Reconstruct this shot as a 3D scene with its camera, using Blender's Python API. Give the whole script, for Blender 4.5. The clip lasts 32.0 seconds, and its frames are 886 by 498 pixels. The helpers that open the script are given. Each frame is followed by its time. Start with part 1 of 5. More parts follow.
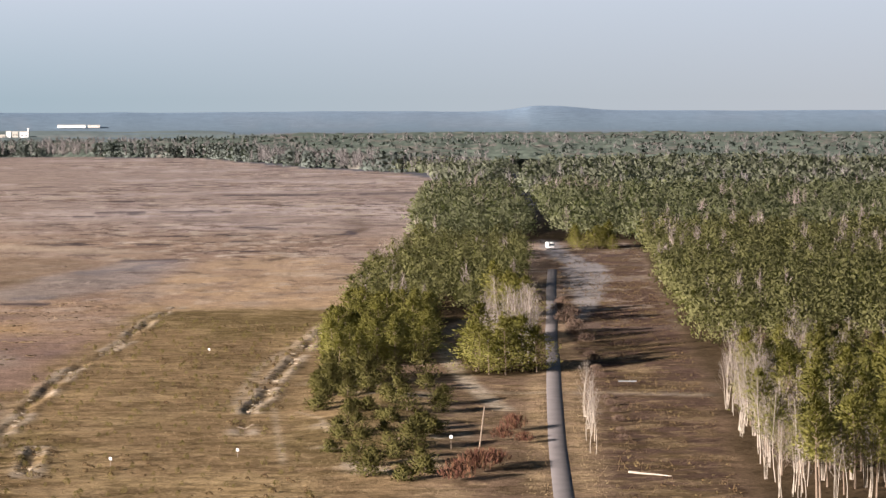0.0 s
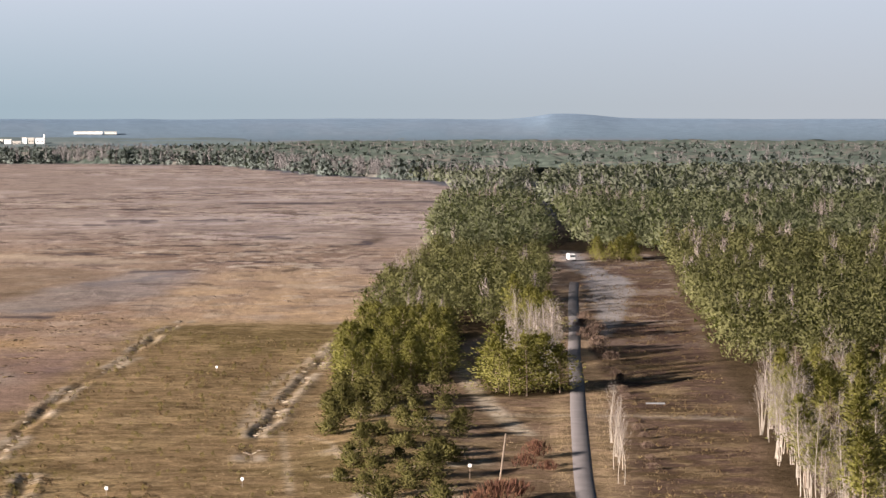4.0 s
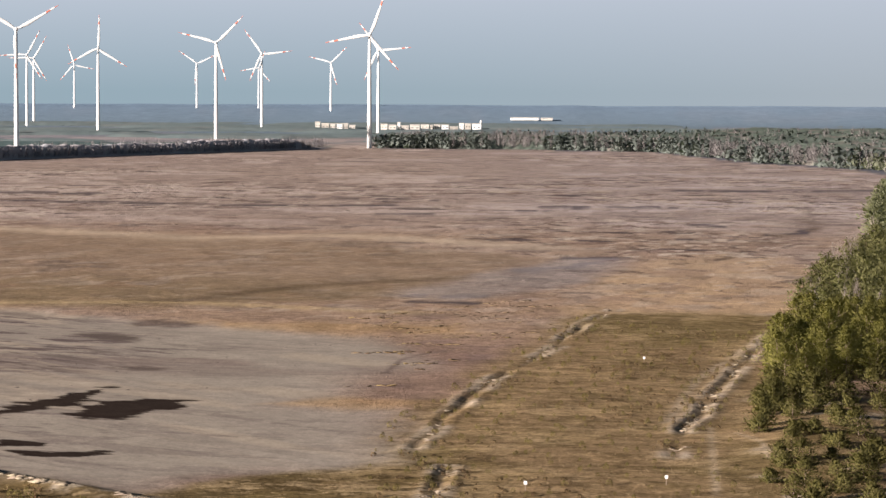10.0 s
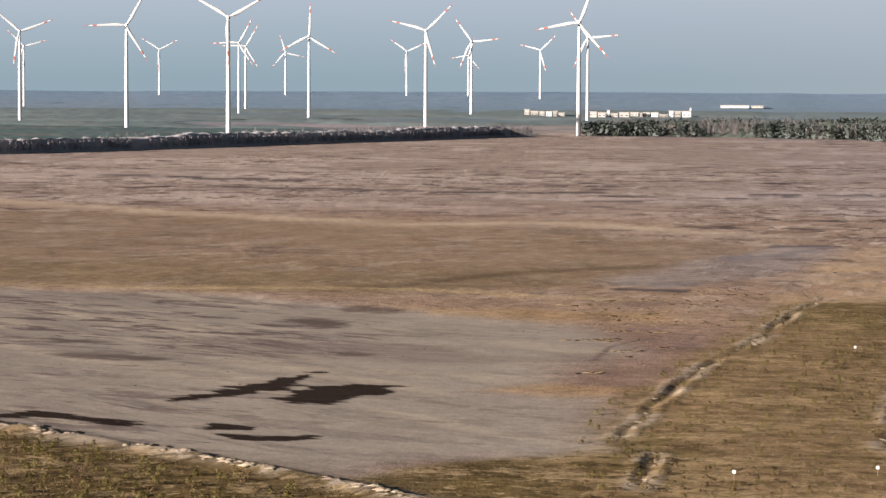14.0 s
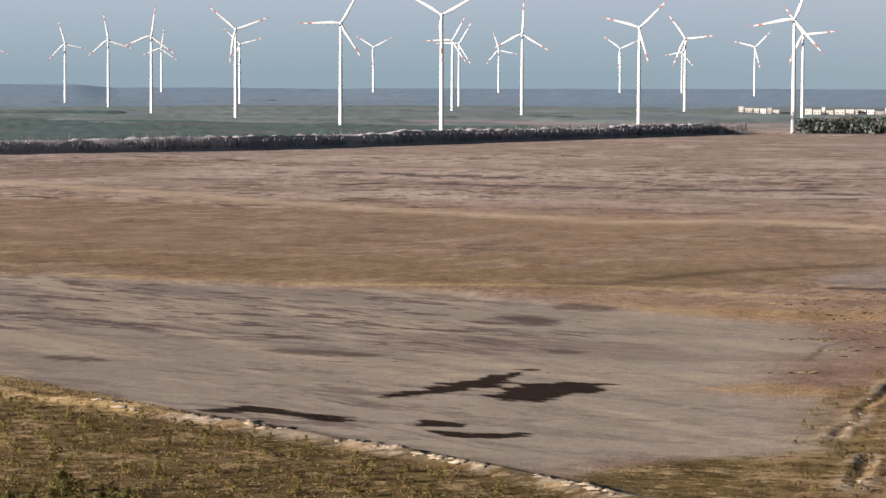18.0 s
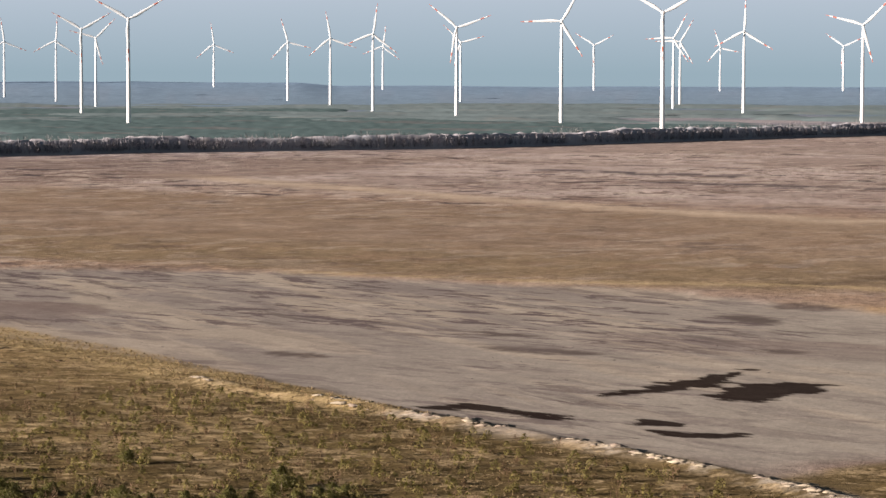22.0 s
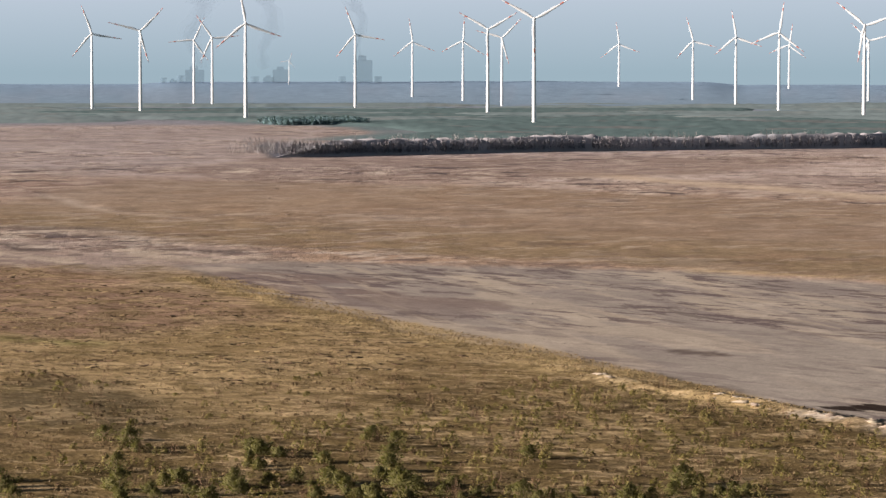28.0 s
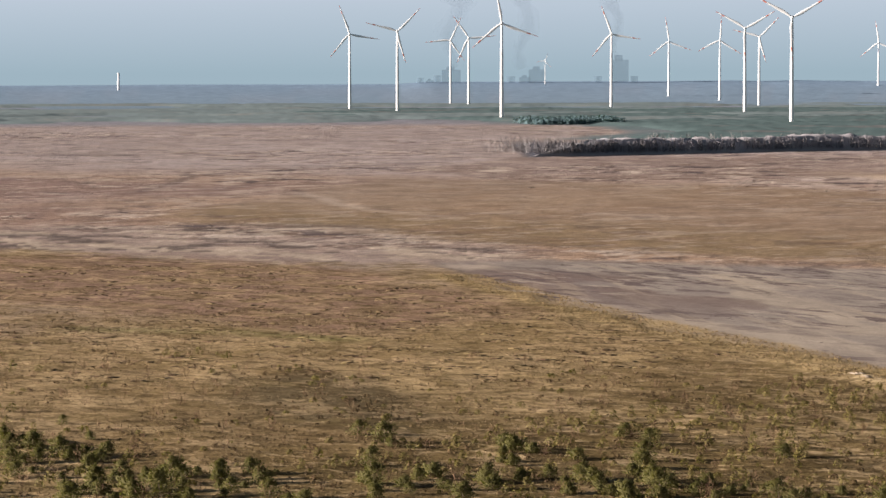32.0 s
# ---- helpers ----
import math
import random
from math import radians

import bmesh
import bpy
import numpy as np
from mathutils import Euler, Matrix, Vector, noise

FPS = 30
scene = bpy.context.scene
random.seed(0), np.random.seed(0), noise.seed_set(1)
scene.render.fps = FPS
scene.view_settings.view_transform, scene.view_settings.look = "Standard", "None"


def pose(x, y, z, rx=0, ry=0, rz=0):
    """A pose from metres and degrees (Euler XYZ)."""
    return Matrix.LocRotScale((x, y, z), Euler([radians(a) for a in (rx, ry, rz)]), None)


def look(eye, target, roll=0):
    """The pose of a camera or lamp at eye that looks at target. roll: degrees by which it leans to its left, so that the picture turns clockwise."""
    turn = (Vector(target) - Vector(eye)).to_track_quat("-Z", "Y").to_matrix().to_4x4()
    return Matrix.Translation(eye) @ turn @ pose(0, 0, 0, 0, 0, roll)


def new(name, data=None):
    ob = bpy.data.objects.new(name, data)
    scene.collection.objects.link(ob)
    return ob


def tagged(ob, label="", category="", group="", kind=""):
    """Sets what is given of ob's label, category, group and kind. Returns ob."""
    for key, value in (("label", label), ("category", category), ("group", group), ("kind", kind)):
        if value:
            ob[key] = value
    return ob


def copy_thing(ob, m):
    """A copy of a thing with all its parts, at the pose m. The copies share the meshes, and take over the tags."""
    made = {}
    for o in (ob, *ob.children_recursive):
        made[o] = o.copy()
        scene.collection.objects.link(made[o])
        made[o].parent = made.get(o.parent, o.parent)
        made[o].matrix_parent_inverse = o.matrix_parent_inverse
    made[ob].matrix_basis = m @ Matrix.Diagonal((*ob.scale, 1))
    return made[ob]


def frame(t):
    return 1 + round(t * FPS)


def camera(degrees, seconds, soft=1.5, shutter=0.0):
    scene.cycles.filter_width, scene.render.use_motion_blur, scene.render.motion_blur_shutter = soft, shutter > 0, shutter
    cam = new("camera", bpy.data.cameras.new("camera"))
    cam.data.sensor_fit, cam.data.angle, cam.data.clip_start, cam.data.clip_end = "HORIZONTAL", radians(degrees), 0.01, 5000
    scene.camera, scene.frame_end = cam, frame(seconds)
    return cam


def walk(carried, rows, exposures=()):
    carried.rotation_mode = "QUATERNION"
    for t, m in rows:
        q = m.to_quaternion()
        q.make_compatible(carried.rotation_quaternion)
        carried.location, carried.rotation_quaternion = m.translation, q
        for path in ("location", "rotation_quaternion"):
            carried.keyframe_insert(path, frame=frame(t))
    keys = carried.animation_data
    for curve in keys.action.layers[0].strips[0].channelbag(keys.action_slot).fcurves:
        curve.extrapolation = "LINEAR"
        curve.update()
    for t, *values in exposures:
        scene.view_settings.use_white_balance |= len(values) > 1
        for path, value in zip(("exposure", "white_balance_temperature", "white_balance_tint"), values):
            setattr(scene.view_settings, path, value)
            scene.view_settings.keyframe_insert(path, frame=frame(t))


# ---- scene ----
LENS = 18.79
PATH = [
    (0, (1.17, 4.62, 51.17), (-0.231, 104.452, 45.521), -0.23),
    (0.5, (1.14, 7.35, 51.21), (-0.332, 107.183, 45.592), -0.23),
    (1, (1.11, 10.08, 51.25), (-0.461, 109.915, 45.680), -0.21),
    (1.5, (1.05, 13.03, 51.23), (-0.580, 112.859, 45.701), -0.17),
    (2, (1.00, 15.97, 51.21), (-0.729, 115.802, 45.739), -0.14),
    (2.5, (0.94, 18.99, 51.17), (-0.893, 118.821, 45.723), -0.11),
    (3, (0.87, 22.01, 51.12), (-1.070, 121.840, 45.703), -0.06),
    (3.5, (0.77, 25.14, 51.07), (-1.236, 124.977, 45.682), -0.05),
    (5.5, (0.34, 37.69, 50.86), (-1.980, 137.520, 45.592), 0.05),
    (6, (0.23, 39.78, 50.93), (-2.167, 139.617, 45.724), 0.14),
    (6.5, (0.15, 41.46, 50.94), (-2.389, 141.299, 45.792), 0.25),
    (7, (0.12, 42.53, 50.89), (-4.652, 142.281, 45.734), 0.26),
    (7.5, (0.16, 42.31, 50.74), (-9.689, 141.690, 45.582), 0.26),
    (8, (0.20, 42.09, 50.59), (-10.841, 141.339, 45.298), 0.30),
    (8.5, (0.18, 42.46, 50.50), (-13.179, 141.415, 45.037), 0.28),
    (9, (0.15, 42.83, 50.42), (-15.127, 141.497, 44.797), 0.26),
    (9.5, (0.13, 43.20, 50.33), (-16.641, 141.617, 44.578), 0.25),
    (10, (0.11, 43.57, 50.24), (-18.046, 141.735, 44.380), 0.23),
    (10.5, (0.09, 43.73, 50.20), (-19.251, 141.661, 44.244), 0.20),
    (11, (0.06, 43.89, 50.15), (-20.212, 141.623, 44.112), 0.29),
    (11.5, (0.03, 44.04, 50.11), (-21.114, 141.590, 43.997), 0.22),
    (12, (0.01, 44.20, 50.07), (-21.953, 141.564, 43.896), 0.24),
    (12.5, (-0.02, 44.36, 50.02), (-22.884, 141.509, 43.795), 0.23),
    (13, (-0.04, 44.51, 49.98), (-23.879, 141.431, 43.722), 0.21),
    (13.5, (-0.06, 44.62, 49.98), (-24.874, 141.284, 43.655), 0.25),
    (14, (-0.08, 44.72, 49.97), (-25.825, 141.141, 43.626), 0.22),
    (14.5, (-0.09, 44.82, 49.97), (-26.780, 140.987, 43.590), 0.22),
    (16.5, (-0.16, 45.24, 49.96), (-30.681, 140.247, 43.500), 0.20),
    (17, (-0.18, 45.34, 49.96), (-31.658, 140.037, 43.497), 0.18),
    (17.5, (-0.19, 45.39, 49.95), (-32.564, 139.784, 43.471), 0.17),
    (18, (-0.20, 45.44, 49.95), (-33.518, 139.506, 43.480), 0.15),
    (18.5, (-0.21, 45.49, 49.94), (-34.479, 139.215, 43.481), 0.16),
    (19, (-0.22, 45.55, 49.94), (-35.439, 138.914, 43.478), 0.15),
    (19.5, (-0.23, 45.60, 49.93), (-36.397, 138.600, 43.451), 0.10),
    (20, (-0.24, 45.65, 49.93), (-37.336, 138.284, 43.450), 0.14),
    (20.5, (-0.25, 45.70, 49.92), (-38.269, 137.959, 43.421), 0.13),
    (21, (-0.26, 45.75, 49.92), (-39.231, 137.611, 43.408), 0.08),
    (21.5, (-0.27, 45.80, 49.91), (-40.185, 137.254, 43.374), 0.05),
    (22, (-0.28, 45.85, 49.91), (-41.206, 136.856, 43.353), 0.13),
    (22.5, (-0.28, 45.89, 49.89), (-42.360, 136.371, 43.327), 0.09),
    (23, (-0.29, 45.93, 49.87), (-43.501, 135.875, 43.310), 0.07),
    (23.5, (-0.29, 45.97, 49.85), (-44.670, 135.348, 43.297), 0.05),
    (24, (-0.30, 46.02, 49.83), (-45.818, 134.813, 43.280), 0.05),
    (24.5, (-0.30, 46.06, 49.81), (-46.927, 134.279, 43.264), 0.03),
    (25, (-0.31, 46.10, 49.79), (-48.061, 133.715, 43.254), -0.00),
    (25.5, (-0.31, 46.14, 49.77), (-49.162, 133.150, 43.227), 0.00),
    (27.5, (-0.30, 46.26, 49.58), (-53.392, 130.743, 42.999), -0.02),
    (28, (-0.29, 46.29, 49.52), (-54.429, 130.104, 42.933), -0.02),
    (28.5, (-0.28, 46.31, 49.46), (-55.457, 129.453, 42.875), -0.05),
    (29, (-0.28, 46.34, 49.40), (-56.467, 128.796, 42.824), -0.05),
    (29.5, (-0.26, 46.34, 49.34), (-57.455, 128.099, 42.712), -0.06),
    (30, (-0.24, 46.34, 49.28), (-58.452, 127.386, 42.717), -0.16),
    (30.5, (-0.21, 46.35, 49.23), (-59.399, 126.682, 42.623), -0.10),
    (31, (-0.19, 46.35, 49.17), (-60.358, 125.954, 42.553), -0.14),
    (31.5, (-0.17, 46.36, 49.12), (-61.297, 125.224, 42.502), -0.13),
    (32, (-0.15, 46.36, 49.06), (-62.041, 124.633, 42.487), -0.16),
]
cam = camera(LENS, 32.0, soft=1.5)
walk(cam, [(t, look(eye, target, roll)) for t, eye, target, roll in PATH], [(0.0, 1.42), (5.0, 1.38), (12.0, 1.18), (18.0, 1.16), (21.0, 1.24), (25.0, 1.33), (32.0, 1.38)])

# ---- light ----
SUN_AZ, SUN_EL = radians(222), radians(14.5)  # the way to the sun: anticlockwise from +x, and its height
to_sun = Vector((math.cos(SUN_AZ) * math.cos(SUN_EL), math.sin(SUN_AZ) * math.cos(SUN_EL), math.sin(SUN_EL)))
sun = new("sun", bpy.data.lights.new("sun", "SUN"))
sun.data.energy, sun.data.angle, sun.data.color = 5.0, radians(0.6), (1.0, 0.875, 0.81)
sun.matrix_world = look(to_sun * 300, (0, 0, 0))
world = bpy.data.worlds.new("sky")
scene.world = world
world.use_nodes = True
wn, wl = world.node_tree.nodes, world.node_tree.links
sky = wn.new("ShaderNodeTexSky")
sky.sky_type, sky.sun_disc = "NISHITA", False
sky.sun_elevation, sky.sun_rotation = SUN_EL, radians(90) - SUN_AZ
sky.altitude, sky.air_density, sky.dust_density, sky.ozone_density = 100, 1.0, 0.6, 2.0
# a pale band of haze lies along the horizon all round and thins out upwards into the clear sky
way = wn.new("ShaderNodeTexCoord")
parts_of = wn.new("ShaderNodeSeparateXYZ")
wl.new(way.outputs["Generated"], parts_of.inputs[0])
ramp = wn.new("ShaderNodeValToRGB")
ramp.color_ramp.elements[0].position, ramp.color_ramp.elements[0].color = 0.0, (2.42, 3.22, 3.76, 1)
ramp.color_ramp.elements[1].position, ramp.color_ramp.elements[1].color = 0.040, (4.05, 4.5, 5.25, 1)
wl.new(parts_of.outputs[2], ramp.inputs[0])
# opposite the low sun the haze is paler and warmer
pale = wn.new("ShaderNodeValToRGB")
pale.color_ramp.elements[0].position, pale.color_ramp.elements[0].color = 0.0, (3.55, 3.72, 4.05, 1)
pale.color_ramp.elements[1].position, pale.color_ramp.elements[1].color = 0.040, (3.95, 4.35, 5.05, 1)
wl.new(parts_of.outputs[2], pale.inputs[0])
away = wn.new("ShaderNodeVectorMath")
away.operation = "DOT_PRODUCT"
away.inputs[1].default_value = (-math.cos(SUN_AZ), -math.sin(SUN_AZ), 0)
wl.new(way.outputs["Generated"], away.inputs[0])
opposite = wn.new("ShaderNodeMapRange")
opposite.interpolation_type = "SMOOTHSTEP"
opposite.inputs[1].default_value, opposite.inputs[2].default_value = 0.40, 0.85
wl.new(away.outputs["Value"], opposite.inputs[0])
haze = wn.new("ShaderNodeMix")
haze.data_type = "RGBA"
wl.new(opposite.outputs[0], haze.inputs[0])
wl.new(ramp.outputs[0], haze.inputs[6])
wl.new(pale.outputs[0], haze.inputs[7])
thin = wn.new("ShaderNodeMapRange")
thin.inputs[1].default_value, thin.inputs[2].default_value = 0.05, 0.16
wl.new(parts_of.outputs[2], thin.inputs[0])
both = wn.new("ShaderNodeMix")
both.data_type = "RGBA"
wl.new(thin.outputs[0], both.inputs[0])
wl.new(haze.outputs[2], both.inputs[6])
deep = wn.new("ShaderNodeVectorMath")
deep.operation = "SCALE"
deep.inputs[3].default_value = 0.30
wl.new(sky.outputs[0], deep.inputs[0])
wl.new(deep.outputs[0], both.inputs[7])
wl.new(both.outputs[2], wn["Background"].inputs[0])
wn["Background"].inputs[1].default_value = 0.055


# ---- materials ----
def material(name, colour, rough=0.8, vary=0.25, scale=1.0, fine=8.0, bump=0.0, metal=0.0, hue=0.0, island=False, second=None, dist=0.05):
    """A surface in one colour with grain at two scales; hue: how far single pieces differ from one another."""
    m = bpy.data.materials.new(name)
    m.use_nodes = True
    n, l = m.node_tree.nodes, m.node_tree.links
    b = n["Principled BSDF"]
    b.inputs["Roughness"].default_value, b.inputs["Metallic"].default_value = rough, metal
    b.inputs["Specular IOR Level"].default_value = 0.25
    co = n.new("ShaderNodeTexCoord")
    big, small = n.new("ShaderNodeTexNoise"), n.new("ShaderNodeTexNoise")
    for tex, s in ((big, scale), (small, fine)):
        tex.inputs["Scale"].default_value, tex.inputs["Detail"].default_value = s, 4
        l.new(co.outputs["Object"], tex.inputs["Vector"])
    mix = n.new("ShaderNodeMix")
    mix.data_type = "RGBA"
    mix.inputs[6].default_value = (*[c * (1 - vary) for c in colour], 1)
    mix.inputs[7].default_value = (*(second or [min(1, c * (1 + vary)) for c in colour]), 1)
    add = n.new("ShaderNodeMath")
    add.operation = "MULTIPLY_ADD"
    l.new(small.outputs[0], add.inputs[0])
    add.inputs[1].default_value = 0.9
    l.new(big.outputs[0], add.inputs[2])
    ramp = n.new("ShaderNodeMapRange")
    ramp.inputs[1].default_value, ramp.inputs[2].default_value = 0.65, 1.25
    l.new(add.outputs[0], ramp.inputs[0])
    l.new(ramp.outputs[0], mix.inputs[0])
    out = mix.outputs[2]
    if hue:
        hs = n.new("ShaderNodeHueSaturation")
        if island:
            rnd = n.new("ShaderNodeNewGeometry").outputs["Random Per Island"]
        else:
            rnd = n.new("ShaderNodeObjectInfo").outputs["Random"]
        mr = n.new("ShaderNodeMapRange")
        mr.inputs[3].default_value, mr.inputs[4].default_value = 1 - hue, 1 + hue
        l.new(rnd, mr.inputs[0])
        l.new(mr.outputs[0], hs.inputs["Value"])
        mr2 = n.new("ShaderNodeMapRange")
        mr2.inputs[3].default_value, mr2.inputs[4].default_value = 0.5 - 0.06 * hue, 0.5 + 0.06 * hue
        l.new(rnd, mr2.inputs[0])
        l.new(mr2.outputs[0], hs.inputs["Hue"])
        l.new(out, hs.inputs["Color"])
        out = hs.outputs[0]
    l.new(out, b.inputs["Base Color"])
    if bump:
        bp = n.new("ShaderNodeBump")
        bp.inputs["Strength"].default_value, bp.inputs["Distance"].default_value = bump, dist
        l.new(small.outputs[0], bp.inputs["Height"])
        l.new(bp.outputs[0], b.inputs["Normal"])
    return m


def leafy(name, colour, vary=0.25, hue=0.09, through_light=0.25, second=None, scale=0.35):
    """Foliage: thin leaves that let some light through."""
    m = material(name, colour, 0.75, vary, scale, scale * 9, hue=hue, island=True, second=second)
    n, l = m.node_tree.nodes, m.node_tree.links
    b = n["Principled BSDF"]
    t = n.new("ShaderNodeBsdfTranslucent")
    t.inputs[0].default_value = (colour[0] * 1.6, colour[1] * 1.7, colour[2], 1)
    mx = n.new("ShaderNodeMixShader")
    mx.inputs[0].default_value = through_light
    l.new(b.outputs[0], mx.inputs[1])
    l.new(t.outputs[0], mx.inputs[2])
    l.new(mx.outputs[0], n["Material Output"].inputs[0])
    return m


M_NEEDLE = leafy("pine_needles", (0.165, 0.158, 0.045), second=(0.31, 0.285, 0.078), through_light=0.35, hue=0.05)
M_NEEDLE_MID = leafy("wood_needles", (0.138, 0.140, 0.056), second=(0.21, 0.202, 0.084), through_light=0.35, scale=0.09, hue=0.05)
M_YOUNG = leafy("young_needles", (0.082, 0.078, 0.024), second=(0.155, 0.136, 0.039))
M_NEEDLE_B = leafy("pine_needles_blue", (0.150, 0.150, 0.046), second=(0.26, 0.24, 0.07), through_light=0.35)
# the next two greens have distance haze mixed into them
M_FAR_PINE = leafy("hazy_pine_needles", (0.158, 0.172, 0.095), second=(0.225, 0.232, 0.13), hue=0.05, through_light=0.4, scale=0.03)
M_DIM_PINE = leafy("hazy_dim_pine_needles", (0.175, 0.195, 0.135), second=(0.23, 0.24, 0.165), hue=0.05, through_light=0.25, scale=0.02)
M_SEEDLING = leafy("seedling_needles", (0.100, 0.085, 0.025), second=(0.19, 0.148, 0.044))
M_GOLD = material("golden_grass", (0.21, 0.145, 0.065), 0.85, 0.25, 0.1, 1.2, hue=0.25, island=True)
M_BARK_PINE = material("pine_bark", (0.22, 0.165, 0.12), 0.9, 0.35, 3, 20, 0.4)
M_BARK_BIRCH = material("birch_bark", (0.34, 0.29, 0.235), 0.7, 0.35, 0.6, 9, 0.2, second=(0.56, 0.49, 0.40))
M_TWIG = material("bare_twigs", (0.14, 0.095, 0.07), 0.85, 0.3, 2, 12, hue=0.3, island=True)
M_TWIG_PALE = material("bare_birch_twigs", (0.165, 0.135, 0.118), 0.8, 0.3, 2, 12, hue=0.3, island=True)
M_WOOD_TWIG = material("bare_twigs_in_the_wood", (0.235, 0.195, 0.172), 0.85, 0.3, 0.1, 6, hue=0.3, island=True)
# twig colour greyed to include distance haze
M_FAR_TWIG = material("hazy_bare_twigs", (0.205, 0.19, 0.185), 0.9, 0.15, 0.1, 2, hue=0.3, island=True)
M_SAPLING = material("russet_twigs", (0.15, 0.088, 0.05), 0.85, 0.3, 1, 6, hue=0.3, island=True)
M_BUSH = material("red_brown_bush", (0.11, 0.05, 0.03), 0.9, 0.35, 1, 6, hue=0.3, island=True)
M_GRASS = material("dry_grass", (0.21, 0.145, 0.075), 0.85, 0.3, 0.08, 1.2, hue=0.25, island=True, second=(0.29, 0.21, 0.115))
M_HEATH = material("brown_heather", (0.115, 0.075, 0.035), 0.9, 0.35, 0.1, 1.5, hue=0.4, island=True)
M_DEAD = material("dead_heather", (0.12, 0.092, 0.078), 0.9, 0.3, 0.1, 1.5, hue=0.2, island=True)
M_CLOD = material("crumbled_sand", (0.27, 0.22, 0.16), 0.95, 0.3, 0.3, 4, 0.3, hue=0.25, island=True)
M_ASPHALT = material("asphalt", (0.24, 0.215, 0.208), 0.95, 0.15, 0.3, 6, 0.1)
M_WHITE = material("white_paint", (0.82, 0.82, 0.80), 0.45, 0.06, 0.1, 2)
M_RED = material("red_paint", (0.60, 0.20, 0.14), 0.5, 0.1, 0.3, 3)
M_ROOF = material("pale_roof", (0.62, 0.59, 0.53), 0.6, 0.15, 0.02, 0.2)
M_PALE = material("pale_cladding", (0.46, 0.43, 0.38), 0.6, 0.2, 0.03, 0.3)
M_GLASS = material("dark_glazing", (0.05, 0.06, 0.07), 0.15, 0.2, 1, 5)
M_RUBBER = material("tyre_rubber", (0.02, 0.02, 0.02), 0.8, 0.2, 2, 9)
M_STEEL = material("galvanised_steel", (0.50, 0.51, 0.52), 0.45, 0.12, 1, 8, metal=0.7)
M_WOOD = material("weathered_wood", (0.23, 0.18, 0.135), 0.85, 0.3, 2, 14, 0.3)


# ---- numbers over the plan ----
def lattice(ix, iy, seed):
    h = (ix.astype(np.int64) * 374761393 + iy.astype(np.int64) * 668265263 + seed * 982451653) & 0x7FFFFFFF
    h = ((h ^ (h >> 13)) * 1274126177) & 0x7FFFFFFF
    return ((h ^ (h >> 16)) & 0xFFFF) / 65535.0


def value_noise(x, y, size, seed=0):
    x, y = np.asarray(x, float) / size, np.asarray(y, float) / size
    ix, iy = np.floor(x), np.floor(y)
    fx, fy = x - ix, y - iy
    fx, fy = fx * fx * (3 - 2 * fx), fy * fy * (3 - 2 * fy)
    a, b = lattice(ix, iy, seed), lattice(ix + 1, iy, seed)
    c, d = lattice(ix, iy + 1, seed), lattice(ix + 1, iy + 1, seed)
    return (a * (1 - fx) + b * fx) * (1 - fy) + (c * (1 - fx) + d * fx) * fy


def fbm(x, y, size, seed=0, octaves=4):
    total, amp, norm = 0.0, 1.0, 0.0
    for k in range(octaves):
        total, norm = total + amp * value_noise(x, y, size / 2**k, seed + k), norm + amp
        amp *= 0.55
    return total / norm


def step(v, low, high):
    s = np.clip((v - low) / (high - low), 0, 1)
    return s * s * (3 - 2 * s)


def line_distance(x, y, line):
    """How far points lie from a line of corners, and how far along it (0 to 1) their nearest place is."""
    best, along = np.full(np.shape(x), 1e9), np.zeros(np.shape(x))
    for k in range(len(line) - 1):
        (ax, ay), (bx, by) = line[k], line[k + 1]
        dx, dy = bx - ax, by - ay
        s = np.clip(((x - ax) * dx + (y - ay) * dy) / (dx * dx + dy * dy), 0, 1)
        d = np.hypot(x - ax - s * dx, y - ay - s * dy)
        along = np.where(d < best, (k + s) / (len(line) - 1), along)
        best = np.minimum(best, d)
    return best, along


def inside(x, y, poly, soft=3.0, ragged=0.0, seed=3):
    """1 within an outline, 0 outside, with a soft and ragged border."""
    if ragged:
        x = x + ragged * 2 * (fbm(x, y, ragged * 4, seed) - 0.5)
        y = y + ragged * 4 * (fbm(x, y, ragged * 4, seed + 9) - 0.5)
    odd = np.zeros(np.shape(x), bool)
    for (ax, ay), (bx, by) in zip(poly, poly[1:] + poly[:1]):
        cross = (ay > y) != (by > y)
        odd ^= cross & (x < (bx - ax) * (y - ay) / (by - ay if by != ay else 1e-9) + ax)
    d, _ = line_distance(x, y, poly + poly[:1])
    return step(np.where(odd, d, -d), -soft, soft)


# ---- the plan, in metres; the camera flies in along +y ----
LAKE = [(-432, 590), (-421, 615), (-372, 628), (-310, 640), (-277, 632), (-217, 630), (-162, 603), (-119, 578), (-97, 531), (-103, 465),
        (-85, 445), (-76, 396), (-96, 386), (-99, 371), (-126, 383), (-161, 402), (-194, 424), (-237, 453), (-269, 465), (-347, 517), (-400, 560)]
BERM = [(-215, 424), (-199, 415), (-185, 410), (-166, 399), (-146, 390), (-124, 377), (-99, 360), (-80, 346)]
RIDGE = [(-74, 660), (-75, 592), (-74, 555), (-76, 498), (-75, 457), (-72, 414)]
RIDGE_END = [(-64, 396), (-61, 366)]
GULLY = [(-33, 600), (-34, 585), (-35, 534), (-36, 505), (-36, 475), (-37, 442), (-35, 411)]
CYCLE_PATH = [(11.2, 300), (12.3, 390), (12.6, 407), (14.0, 473), (15.1, 517), (16.0, 569), (18.0, 635), (20.0, 719), (22.5, 800)]
